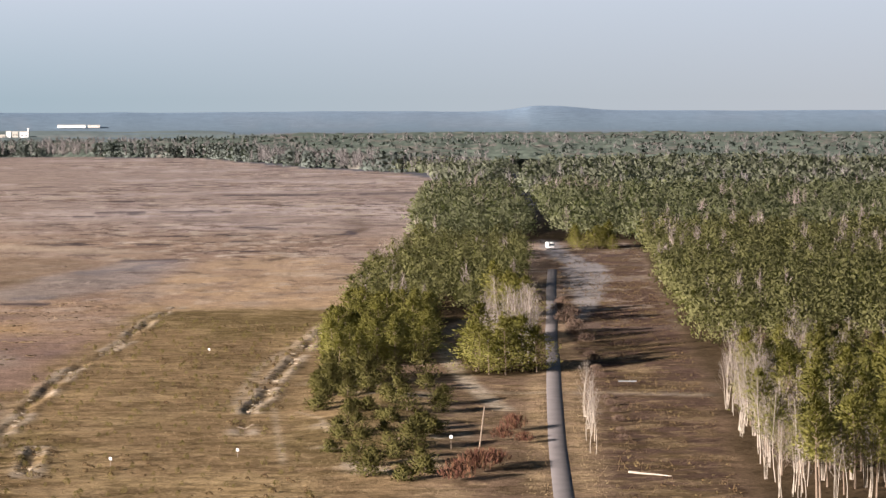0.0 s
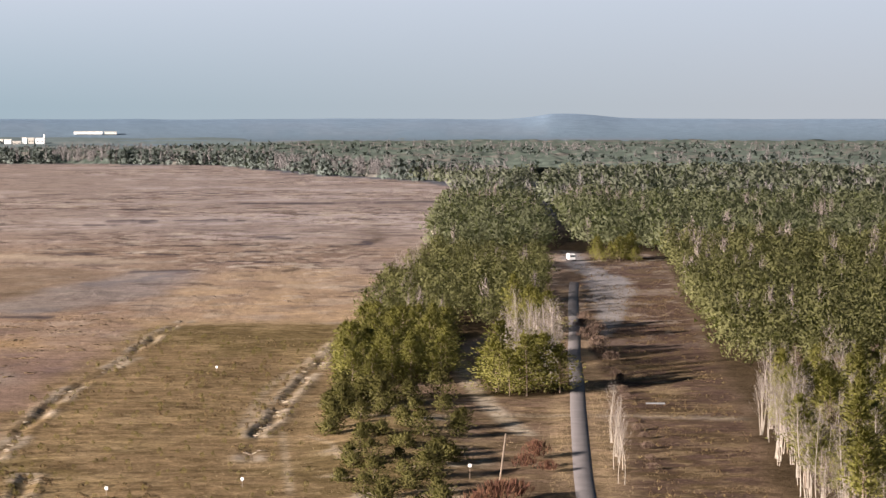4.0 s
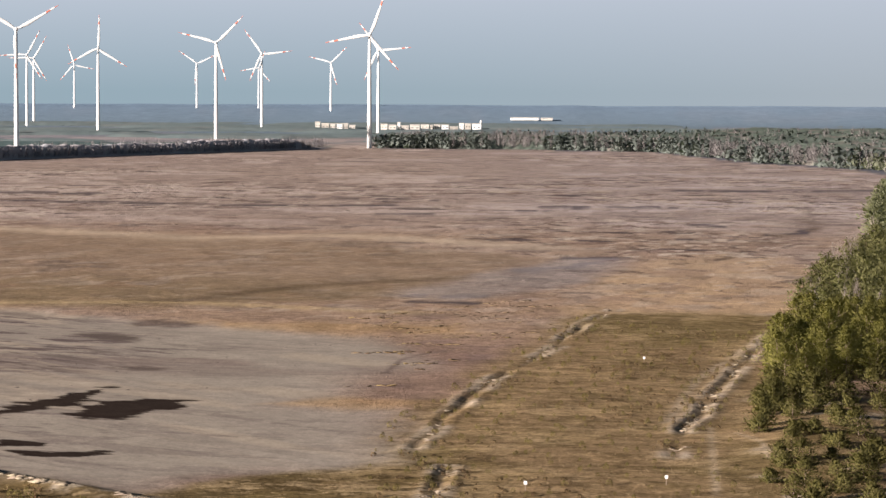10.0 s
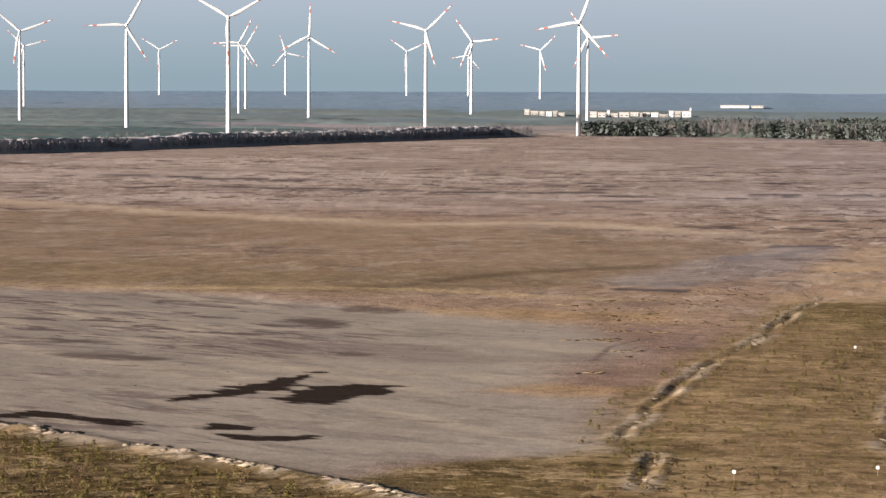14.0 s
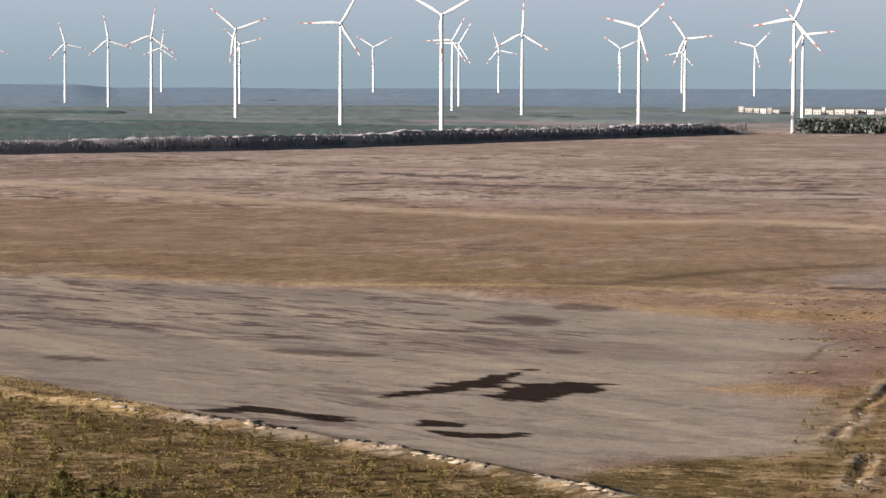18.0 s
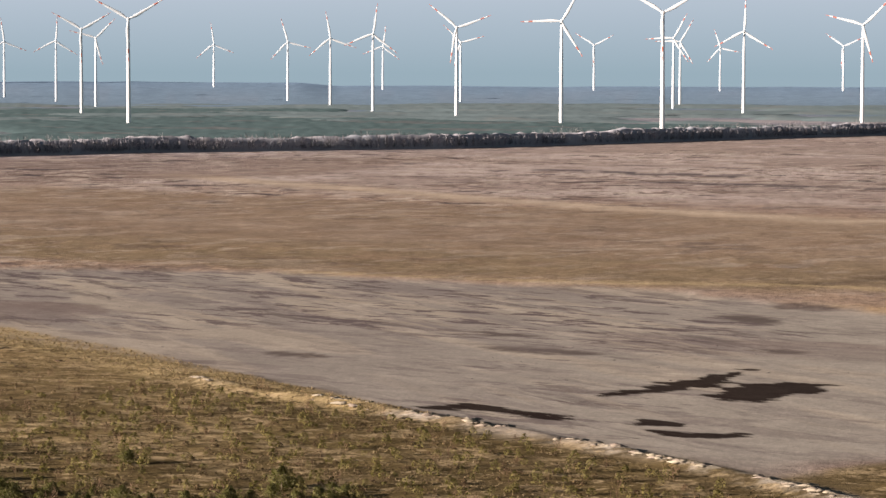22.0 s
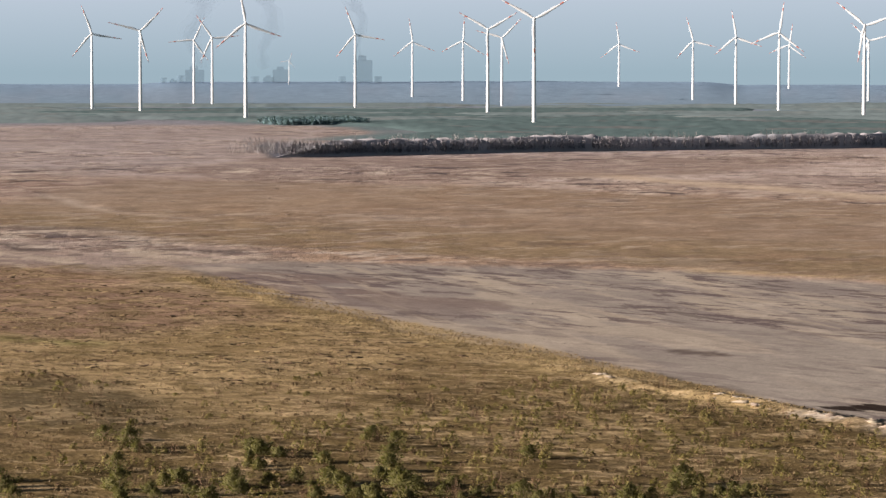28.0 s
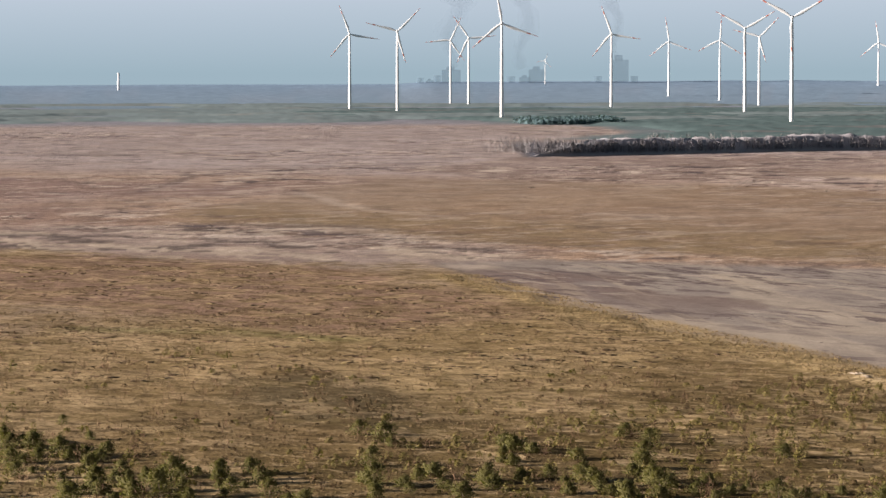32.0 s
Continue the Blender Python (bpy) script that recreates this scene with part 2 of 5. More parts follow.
CAR_PARK = [(22.5, 610), (24, 700), (25, 782), (26, 820), (23, 880), (22, 960), (27, 960), (33, 850), (38, 820), (39, 790), (34, 701), (27, 640)]
CLEARING = [(18, 300), (20, 400), (22, 466), (21, 517), (20, 607), (22, 701), (25, 830), (22, 960), (50, 950), (54, 905), (48, 740), (46, 667), (43, 538), (41, 467), (37, 402), (34, 300)]
TAN = [(-90, 655), (-80, 690), (-90, 760), (-85, 830), (-62, 900), (-45, 850), (-30, 800), (-24, 720), (-25, 660), (-45, 645)]
HEATHER = [(-560, 500), (-520, 565), (-482, 575), (-420, 560), (-323, 480), (-326, 420), (-412, 440)]
LIGHT_TRACK = [(-662, 1189), (-479, 1060), (-348, 978), (-247, 929), (-202, 956), (-124, 897)]
OLIVE = [(-290, 352), (-286, 378), (-262, 368), (-229, 343), (-226, 324), (-255, 330)]
WET = [[(-149, 436), (-146, 452), (-143, 468), (-139, 481), (-137, 472), (-136, 457), (-141, 445)], [(-133.5, 446), (-133, 458), (-128, 466), (-120, 466), (-121, 452), (-124, 440), (-130, 440)],
       [(-166, 411), (-164, 420), (-143, 408), (-146, 405)], [(-127, 392), (-126, 399), (-115, 403), (-116, 397)], [(-132, 405), (-131, 411), (-126, 411), (-127, 406)]]
WOOD_EAST = [(36, 250), (38, 402), (42, 467), (44, 538), (47, 667), (49, 740), (55, 905), (52, 950), (22, 965), (-20, 890), (-24, 1060), (-25, 1273), (-19, 1643),
             (-52, 1817), (-138, 1985), (-235, 2290), (-351, 2350), (-500, 2375), (-480, 2540), (-300, 2680), (-250, 3300), (1200, 3300), (1200, 250)]
WOOD_WEST = [(-520, 2290), (-586, 2140), (-651, 1905), (-722, 1658), (-844, 1503), (-902, 1370), (-929, 1300), (-1090, 1500), (-1130, 1560), (-960, 1660), (-850, 1850), (-740, 2100), (-640, 2400), (-540, 2420)]
THICKET_FRONT = [(-530, 2330), (-586, 2140), (-651, 1905), (-722, 1658), (-844, 1503), (-902, 1370), (-929, 1300)]
CONIFER_BLOCK = [(-1436, 2142), (-1482, 2062), (-1545, 2110), (-1500, 2200)]
PLANTATION = [(-545, 2430), (-640, 2410), (-740, 2110), (-760, 2080), (-870, 1860), (-980, 1690), (-1150, 1640), (-1235, 1860), (-1390, 2030), (-1690, 2190), (-2120, 2370), (-2500, 2800), (-2900, 3500), (-1700, 3600), (-1330, 2800), (-1050, 2560), (-800, 2520), (-600, 2500)]
CLUMP_WEST = [(-28, 495), (-22, 512), (-9, 522), (-8, 600), (2, 640), (11, 690), (14, 780), (17, 890), (-20, 890), (-25, 820), (-28, 757), (-31, 640), (-30, 560)]
CLUMP_PATH = [(-2, 497), (5, 492), (12.5, 500), (13, 560), (12, 610), (4, 600), (1, 540)]
SCRUB = [(-22, 380), (-26, 440), (-30, 492), (-20, 505), (-7, 470), (-2, 430), (-2, 385), (-8, 350)]


def rim(az):
    """How high the far rim of the land stands, by the angle to the left of +y in degrees."""
    h = 24 + 2.0 * value_noise(az, 0 * az, 3.1, 5) + 1.2 * value_noise(az, 0 * az, 0.7, 6)
    h = h + 6.5 * step(az, 26.3, 27.4) * (1 - step(az, 38.4, 39.5)) + 3.0 * step(az, 38.0, 40.0)
    return h + 9 * np.exp(-((az + 1.5) / 0.9) ** 2) + 1.5 * np.exp(-((az + 1.1) / 0.25) ** 2)


def lake_at(x, y):
    """The wet sand: sharp to the west, running out into the heath eastwards."""
    east = step(x, -190, -130)
    return (1 - east) * inside(x, y, LAKE, 3, 4) + east * inside(x, y, LAKE, 11, 7)


def terrain(x, y):
    x, y = np.asarray(x, float), np.asarray(y, float)
    r, az = np.hypot(x, y - 40), np.degrees(np.arctan2(-x, y - 40))
    near = 1 - step(r, 1500, 3000)
    z = near * (0.9 * (fbm(x, y, 70, 11) - 0.5) + 0.45 * (fbm(x, y, 9, 21, 3) - 0.5))
    lake = lake_at(x, y)
    z = z * (1 - 0.8 * lake) - 0.45 * lake
    d, s = line_distance(x, y, BERM)
    z = z + (0.5 + 0.5 * value_noise(x, y, 7, 4)) * np.exp(-(d / 2.6) ** 2)
    for line, depth, wide in ((RIDGE, 0.22, 0.8), (RIDGE_END, 0.12, 0.9), (GULLY, 0.18, 0.8)):
        d, s = line_distance(x + 1.5 * (value_noise(x, y, 14, 8) - 0.5), y, line)
        rough = 0.35 + 1.2 * step(value_noise(x, y, 16, 17), 0.3, 0.7)
        z = z + rough * (0.13 * np.exp(-((d - 1.9) / 0.9) ** 2) - depth * np.exp(-(d / wide) ** 2))
    z = z + 1.6 * np.exp(-(((x + 16) / 9) ** 2 + ((y - 440) / 45) ** 2))
    d, s = line_distance(x, y, [(-172, 1203), (-150, 1200), (-137, 1206), (-112, 1209)])
    z = z + near * 1.7 * value_noise(x, y, 11, 31) * np.exp(-(d / 6) ** 2)
    d, s = line_distance(x, y, CYCLE_PATH)
    flat = np.exp(-(d / 3.5) ** 4)
    z = z * (1 - flat)
    return z + rim(az) * step(r, 4250, 4990)


def mixed(base, colour, w):
    return base + (np.array(colour) - base) * w[..., None]


SCARP_SHADE = [([(-168, 1200), (-150, 1196)], 2.6), ([(-137, 1207), (-124, 1200), (-108, 1211)], 2.4), ([(-176, 1165), (-150, 1158)], 1.6), ([(-112, 850), (-97, 846)], 2.0),
           ([(-114, 785), (-106, 800), (-101, 822)], 2.6), ([(-130, 696), (-112, 690)], 1.5), ([(-124, 672), (-110, 668)], 1.0), ([(-92, 1062), (-80, 1056)], 1.6),
           ([(-420, 1210), (-330, 1190), (-240, 1200)], 2.4), ([(-300, 1280), (-230, 1262)], 2.2), ([(-520, 1330), (-400, 1290)], 3.0), ([(-230, 1120), (-190, 1126)], 1.8),
           ([(-130, 1420), (-40, 1440), (10, 1460)], 3.0), ([(-64, 850), (-63, 864), (-59, 888)], 1.2), ([(-60, 990), (-48, 1010), (-44, 1060)], 1.3), ([(-88, 960), (-70, 955)], 1.3)]


def scarp_shade(x, y):
    """The shaded scarps between the dunes, painted dark and broken along their length."""
    out = 0 * x
    wx = x + 7 * (value_noise(x, y, 12, 18) - 0.5)
    gaps = step(fbm(x, y * 0.4, 9, 29, 3), 0.34, 0.46)
    for line, w in SCARP_SHADE:
        d, _ = line_distance(wx, (y + 10 * (value_noise(x, y, 25, 28) - 0.5)) / 3.5, [(px, py / 3.5) for px, py in line])
        out = np.maximum(out, np.exp(-(d / (1.35 * w)) ** 4) * gaps)
    return out


def cover(x, y):
    """The colour of the ground cover over the plan."""
    r, az = np.hypot(x, y - 40), np.degrees(np.arctan2(-x, y - 40))
    n1, n2, n3 = fbm(x, y, 160, 41), fbm(x, y, 45, 51), fbm(x, y, 14, 61)
    c = np.zeros(np.shape(x) + (3,)) + (0.345, 0.24, 0.16)
    c = mixed(c, (0.26, 0.175, 0.13), step(n1, 0.45, 0.7))
    c = mixed(c, (0.40, 0.30, 0.225), step(n2, 0.55, 0.75) * 0.7)
    c = mixed(c, (0.20, 0.14, 0.12), step(n3, 0.62, 0.8) * 0.55)
    far = step(y, 930, 1150)
    c = mixed(c, (0.355, 0.28, 0.232), far * 0.75)
    c = mixed(c, (0.50, 0.40, 0.33), far * step(fbm(x * 0.6, y, 60, 81, 5), 0.55, 0.59) * 0.8)
    # the open field behind the sand flat
    mid = inside(x, y, [(-640, 700), (-480, 660), (-310, 646), (-176, 640), (-110, 700), (-120, 840), (-180, 915), (-420, 978), (-640, 1035), (-800, 1010)], 14, 8)
    c = mixed(c, (0.29, 0.212, 0.14), mid * 0.75)
    c = mixed(c, (0.21, 0.15, 0.075), mid * (1 - step(y + 0.10 * x, 660, 760)) * 0.55)
    c = mixed(c, (0.24, 0.16, 0.10), mid * step(n3, 0.5, 0.75) * 0.6)
    d, _ = line_distance(x, y, LIGHT_TRACK)
    c = mixed(c, (0.50, 0.385, 0.265), np.exp(-(d / 14) ** 2) * 0.95)
    d, _ = line_distance(x, y, [(-190, 655), (-176, 668), (-160, 720), (-120, 760), (-85, 745)])
    c = mixed(c, (0.12, 0.085, 0.05), np.exp(-(d / 4.5) ** 2) * 0.7)
    # heath south of the flat and the grass round the old dyke
    near = inside(x, y, [(-700, 560), (-480, 560), (-432, 585), (-347, 515), (-237, 452), (-166, 401), (-99, 364), (-79, 394), (-60, 392), (-60, 250), (-700, 200)], 4, 4)
    c = mixed(c, (0.345, 0.245, 0.125), near)
    c = mixed(c, (0.30, 0.222, 0.155), near * (1 - step(x, -420, -320)) * 0.8)
    c = mixed(c, (0.19, 0.13, 0.055), near * step(n3, 0.50, 0.62) * 0.5)
    # browner cover to the east, darkened further to stand for plant shadow
    c = mixed(c, (0.168, 0.114, 0.053), near * step(x, -310, -210) * 0.75)
    c = mixed(c, (0.120, 0.088, 0.042), near * step(x, -250, -195) * 0.65)
    c = mixed(c, (0.39, 0.28, 0.14), near * step(n2, 0.52, 0.66) * 0.7)
    c = mixed(c, (0.15, 0.105, 0.045), near * step(x, -280, -200) * step(fbm(x, y, 9, 64, 3), 0.42, 0.54) * 0.8)
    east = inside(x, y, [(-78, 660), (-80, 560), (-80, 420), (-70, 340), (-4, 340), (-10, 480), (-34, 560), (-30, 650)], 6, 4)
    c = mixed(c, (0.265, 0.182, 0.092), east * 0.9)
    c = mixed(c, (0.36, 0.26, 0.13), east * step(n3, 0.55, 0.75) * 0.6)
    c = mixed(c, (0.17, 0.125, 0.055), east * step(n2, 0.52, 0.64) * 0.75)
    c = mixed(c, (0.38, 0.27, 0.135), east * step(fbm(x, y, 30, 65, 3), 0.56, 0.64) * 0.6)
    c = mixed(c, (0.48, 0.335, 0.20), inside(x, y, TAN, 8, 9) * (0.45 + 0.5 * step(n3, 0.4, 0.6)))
    h = inside(x, y, HEATHER, 10, 14)
    c = mixed(c, (0.23, 0.145, 0.10), h * 0.8)
    c = mixed(c, (0.34, 0.24, 0.13), h * step(n3, 0.55, 0.7) * 0.5)
    c = mixed(c, (0.115, 0.088, 0.048), inside(x, y, OLIVE, 6, 6) * 0.9)
    d, _ = line_distance(x, y, [(-372, 405), (-340, 420), (-318, 418)])
    c = mixed(c, (0.15, 0.15, 0.05), np.exp(-(d / 5) ** 2) * 0.6)
    # the wet, dark-streaked sand
    lake = lake_at(x, y)
    c = mixed(c, (0.288, 0.244, 0.196), lake)
    c = mixed(c, (0.365, 0.315, 0.245), lake * step(x, -240, -140) * 0.7)
    u, v = 0.78 * x - 0.63 * y, 0.63 * x + 0.78 * y
    c = mixed(c, (0.43, 0.355, 0.26), lake * step(fbm(u * 0.2, v, 14, 189, 3), 0.58, 0.64) * 0.6)
    c = mixed(c, (0.17, 0.12, 0.10), lake * step(fbm(x * 0.5, y, 40, 121), 0.58, 0.64) * step(y, 470, 560) * 0.8)
    c = mixed(c, (0.47, 0.30, 0.12), np.clip(inside(x, y, [(-170, 600), (-150, 608), (-105, 608), (-95, 590), (-120, 585)], 6, 5) + inside(x, y, [(-108, 462), (-98, 476), (-80, 470), (-84, 455)], 4, 3), 0, 1) * 0.4)
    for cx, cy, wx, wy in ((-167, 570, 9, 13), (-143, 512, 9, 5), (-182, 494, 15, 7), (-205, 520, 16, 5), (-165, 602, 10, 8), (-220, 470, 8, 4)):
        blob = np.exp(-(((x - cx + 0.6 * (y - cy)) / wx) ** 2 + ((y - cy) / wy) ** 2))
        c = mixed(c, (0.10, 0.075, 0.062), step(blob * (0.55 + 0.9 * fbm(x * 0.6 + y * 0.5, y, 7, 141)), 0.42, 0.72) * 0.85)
    # the western plain: fallow tongues, dark lines and tracks
    c = mixed(c, (0.335, 0.27, 0.222), inside(x, y, [(-900, 1000), (-820, 1060), (-930, 1290), (-1100, 1520), (-1240, 1860), (-2300, 2500), (-2600, 1900), (-1300, 1000)], 60, 20) * 0.6)
    c = mixed(c, (0.235, 0.165, 0.12), inside(x, y, [(-892, 1202), (-857, 1077), (-702, 1013), (-600, 1200), (-640, 1500), (-800, 1380), (-930, 1290)], 10, 8) * 0.7)
    hollow = inside(x, y, [(-640, 560), (-640, 640), (-560, 700), (-430, 640), (-410, 585), (-480, 560)], 14, 12)
    c = mixed(c, (0.29, 0.235, 0.20), hollow * 0.6)
    c = mixed(c, (0.12, 0.095, 0.08), hollow * step(fbm(x * 0.5, y, 12, 151), 0.58, 0.63) * 0.85)
    c = mixed(c, (0.46, 0.37, 0.27), hollow * step(fbm(x * 0.5, y, 14, 157), 0.60, 0.64) * 0.8)
    for line, w, tone, much in (([(-1300, 1080), (-1213, 1150), (-1155, 1188), (-1148, 1240)], 7, (0.11, 0.085, 0.075), 0.8), ([(-780, 830), (-893, 985), (-923, 1163), (-905, 1190)], 4, (0.15, 0.11, 0.09), 0.7),
                                ([(-720, 865), (-623, 786), (-560, 760)], 4, (0.45, 0.36, 0.27), 0.6), ([(-600, 640), (-562, 700), (-500, 690)], 3, (0.12, 0.09, 0.07), 0.7),
                                ([(-310, 643), (-240, 640), (-176, 657), (-120, 640)], 4, (0.46, 0.34, 0.18), 0.75), ([(-1500, 1500), (-1260, 1530), (-1150, 1500)], 14, (0.17, 0.13, 0.115), 0.6),
                                # dark lines here repeat some of the scarps' shade, put into the colour
                                ([(-64, 850), (-63, 864), (-59, 888)], 2.2, (0.13, 0.09, 0.06), 0.8), ([(-60, 990), (-48, 1010), (-44, 1060)], 3, (0.13, 0.09, 0.06), 0.7), ([(-130, 1420), (-40, 1440), (10, 1460)], 9, (0.17, 0.12, 0.11), 0.7), ([(-420, 1210), (-330, 1190), (-240, 1200)], 6, (0.12, 0.10, 0.10), 0.7), ([(-520, 1330), (-400, 1290)], 9, (0.14, 0.11, 0.11), 0.6),
                                ([(-98, 510), (-99, 540), (-94, 560)], 0.8, (0.16, 0.12, 0.10), 0.8), ([(-60, 1230), (-45, 1060), (-52, 980), (-62, 930)], 5, (0.17, 0.12, 0.085), 0.5)):
        d, _ = line_distance(x + 6 * (value_noise(x, y, 30, 18) - 0.5), y, line)
        c = mixed(c, tone, np.exp(-(d / w) ** 2) * much)
    # shade of the low scarps, painted into the ground colour
    c = mixed(c, (0.085, 0.070, 0.072), scarp_shade(x, y) * 0.92)
    grey = inside(x, y, [(-135, 690), (-110, 675), (-88, 760), (-90, 850), (-110, 850)], 6, 6)
    c = mixed(c, (0.31, 0.265, 0.235), grey * 0.7)
    d, s = line_distance(x, y, BERM)
    c = mixed(c, (0.54, 0.455, 0.34), np.exp(-((d - 0.6) / 2.3) ** 2) * step(fbm(x, y, 9, 14, 3), 0.47, 0.53) * 0.9)
    bank = inside(x, y, [(-400, 566), (-300, 494), (-237, 456), (-199, 427), (-160, 402), (-170, 396), (-205, 412), (-242, 440), (-310, 482), (-405, 552)], 1.5, 1.5)
    c = mixed(c, (0.41, 0.30, 0.145), bank * 0.8)
    for line in (RIDGE, RIDGE_END, GULLY):
        d, s = line_distance(x + 1.5 * (value_noise(x, y, 14, 8) - 0.5), y, line)
        c = mixed(c, (0.47, 0.385, 0.28), np.exp(-((d - 1.5) / 1.1) ** 2) * step(value_noise(x, y, 12, 19), 0.2, 0.45) * 0.85)
        # trench floor darkened: the cut's shade put into the colour
        c = mixed(c, (0.17, 0.13, 0.09), np.exp(-(d / 0.5) ** 2) * step(value_noise(x, y, 9, 23), 0.4, 0.6) * 0.8)
    for line, w in (([(-33.2, 446), (-30, 412), (-26.5, 376)], 0.6), ([(-40, 450), (-40.5, 480), (-41, 515), (-37, 569), (-34, 612)], 1.1), ([(-29, 438), (-24, 425), (-22, 408)], 0.4)):
        d, s = line_distance(x, y, line)
        c = mixed(c, (0.42, 0.33, 0.22), np.exp(-(d / w) ** 2) * 0.8)
    # round the cycle path
    strip = inside(x, y, [(-2, 250), (-4, 440), (-6, 520), (14, 620), (20, 850), (34, 960), (55, 950), (40, 250)], 4)
    # strip colour lowered partly for the shadow of pines and scrub
    c = mixed(c, (0.175, 0.118, 0.074), strip * 0.85)
    d, s = line_distance(x, y, CYCLE_PATH)
    c = mixed(c, (0.40, 0.285, 0.165), np.exp(-((d - 3.0) / 2.0) ** 2) * strip * (0.4 + 0.6 * step(n3, 0.4, 0.6)))
    c = mixed(c, (0.115, 0.074, 0.056), inside(x, y, CLEARING, 1.5, 1.0) * 0.9)
    c = mixed(c, (0.185, 0.130, 0.072), inside(x, y, CLEARING, 1.5, 1.0) * step(fbm(x, y, 6, 191, 3), 0.48, 0.62) * 0.7)
    c = mixed(c, (0.36, 0.33, 0.30), inside(x, y, CAR_PARK, 1.5, 3.0) * 0.85)
    d, s = line_distance(x, y, [(-7, 560), (-5, 525), (-1, 481), (2, 460), (5, 443)])
    c = mixed(c, (0.52, 0.43, 0.31), np.exp(-(d / 1.9) ** 4) * 0.95)
    d, s = line_distance(x, y, [(4, 468), (9, 467), (14, 468)])
    c = mixed(c, (0.46, 0.38, 0.27), np.exp(-(d / 1.5) ** 2) * 0.8)
    d, s = line_distance(x, y, [(18, 467), (28, 466), (44, 462)])
    c = mixed(c, (0.40, 0.34, 0.26), np.exp(-(d / 2.2) ** 2) * 0.55)
    sandy = inside(x, y, SCRUB, 3, 2)
    c = mixed(c, (0.50, 0.41, 0.29), sandy * step(fbm(x, y, 8, 161, 3), 0.60, 0.66) * 0.85)
    # woods stand on a dark litter of needles
    woods = np.clip(inside(x, y, WOOD_EAST, 2.5, 2) + inside(x, y, CLUMP_WEST, 1.5) + inside(x, y, WOOD_WEST, 6) + inside(x, y, CLUMP_PATH, 1), 0, 1)
    c = mixed(c, (0.10, 0.07, 0.04), woods)
    # far litter paled and greyed with haze put into its colour
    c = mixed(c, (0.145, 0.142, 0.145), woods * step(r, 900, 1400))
    # the far country: strips of pale fallow, then haze-blued woods to the rim
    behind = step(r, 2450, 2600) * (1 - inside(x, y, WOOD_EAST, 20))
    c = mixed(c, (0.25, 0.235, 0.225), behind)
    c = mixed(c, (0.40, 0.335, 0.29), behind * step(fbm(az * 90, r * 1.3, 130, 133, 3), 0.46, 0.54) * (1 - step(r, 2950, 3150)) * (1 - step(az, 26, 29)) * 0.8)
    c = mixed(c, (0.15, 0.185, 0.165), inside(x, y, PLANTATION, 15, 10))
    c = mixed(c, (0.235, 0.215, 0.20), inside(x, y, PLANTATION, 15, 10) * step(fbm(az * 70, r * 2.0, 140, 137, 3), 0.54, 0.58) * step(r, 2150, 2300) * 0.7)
    # haze is mixed into these ground colours, stronger with distance
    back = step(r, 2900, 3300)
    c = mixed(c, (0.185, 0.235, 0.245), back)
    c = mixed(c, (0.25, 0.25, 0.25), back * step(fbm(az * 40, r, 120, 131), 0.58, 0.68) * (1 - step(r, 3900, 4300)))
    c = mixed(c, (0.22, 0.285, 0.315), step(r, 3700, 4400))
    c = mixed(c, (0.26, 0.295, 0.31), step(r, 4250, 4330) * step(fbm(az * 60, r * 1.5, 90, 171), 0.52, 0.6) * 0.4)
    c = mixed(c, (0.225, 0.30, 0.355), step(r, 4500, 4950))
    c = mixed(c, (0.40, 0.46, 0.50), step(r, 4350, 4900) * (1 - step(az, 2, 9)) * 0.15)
    # the western plain and the field towards the wood lean to a greyer mauve
    mauve = np.clip(step(-x, 560, 800) + (1 - step(az, 6, 13)) * step(y, 680, 900), 0, 1)
    return c * np.stack([0.985 - 0.035 * mauve, 0 * r + 1.0, 1.05 + 0.08 * mauve], -1)


# ---- ground: one sheet to the horizon ----
view = np.radians(np.linspace(-11, 50.5, 1130))
rest = np.radians(np.linspace(50.5, 349, 60))[1:-1]
azimuth = np.concatenate([view, rest])
radius = np.concatenate([[0.01, 60, 120, 180, 230], 50 * 4735 / np.linspace(50 * 4735 / 262, 50 * 4735 / 4960, 300)])
R, A = np.meshgrid(radius, azimuth, indexing="ij")
X, Y = -R * np.sin(A), 40 + R * np.cos(A)
Z = terrain(X, Y)
rows_n, cols_n = R.shape
ij = np.arange(rows_n * cols_n).reshape(rows_n, cols_n)
nxt = np.roll(ij, -1, axis=1)
quads = np.stack([ij[:-1], ij[1:], nxt[1:], nxt[:-1]], -1).reshape(-1, 4)


def numpy_mesh(name, verts, faces, smooth=False):
    """A mesh of faces with one number of corners each."""
    me = bpy.data.meshes.new(name)
    k = faces.shape[1]
    me.vertices.add(len(verts))
    me.vertices.foreach_set("co", np.ascontiguousarray(verts, np.float32).ravel())
    me.loops.add(faces.size)
    me.loops.foreach_set("vertex_index", np.ascontiguousarray(faces, np.int32).ravel())
    me.polygons.add(len(faces))
    me.polygons.foreach_set("loop_start", np.arange(0, faces.size, k, dtype=np.int32))
    me.polygons.foreach_set("loop_total", np.full(len(faces), k, np.int32))
    if smooth:
        me.polygons.foreach_set("use_smooth", np.ones(len(faces), bool))
    me.update(calc_edges=True)
    return me


me = numpy_mesh("ground", np.stack([X, Y, Z], -1).reshape(-1, 3), quads[:, ::-1], True)
attr = me.color_attributes.new("cover", "FLOAT_COLOR", "POINT")
colours = np.ones((rows_n * cols_n, 4), np.float32)
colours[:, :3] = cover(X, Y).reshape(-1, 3)
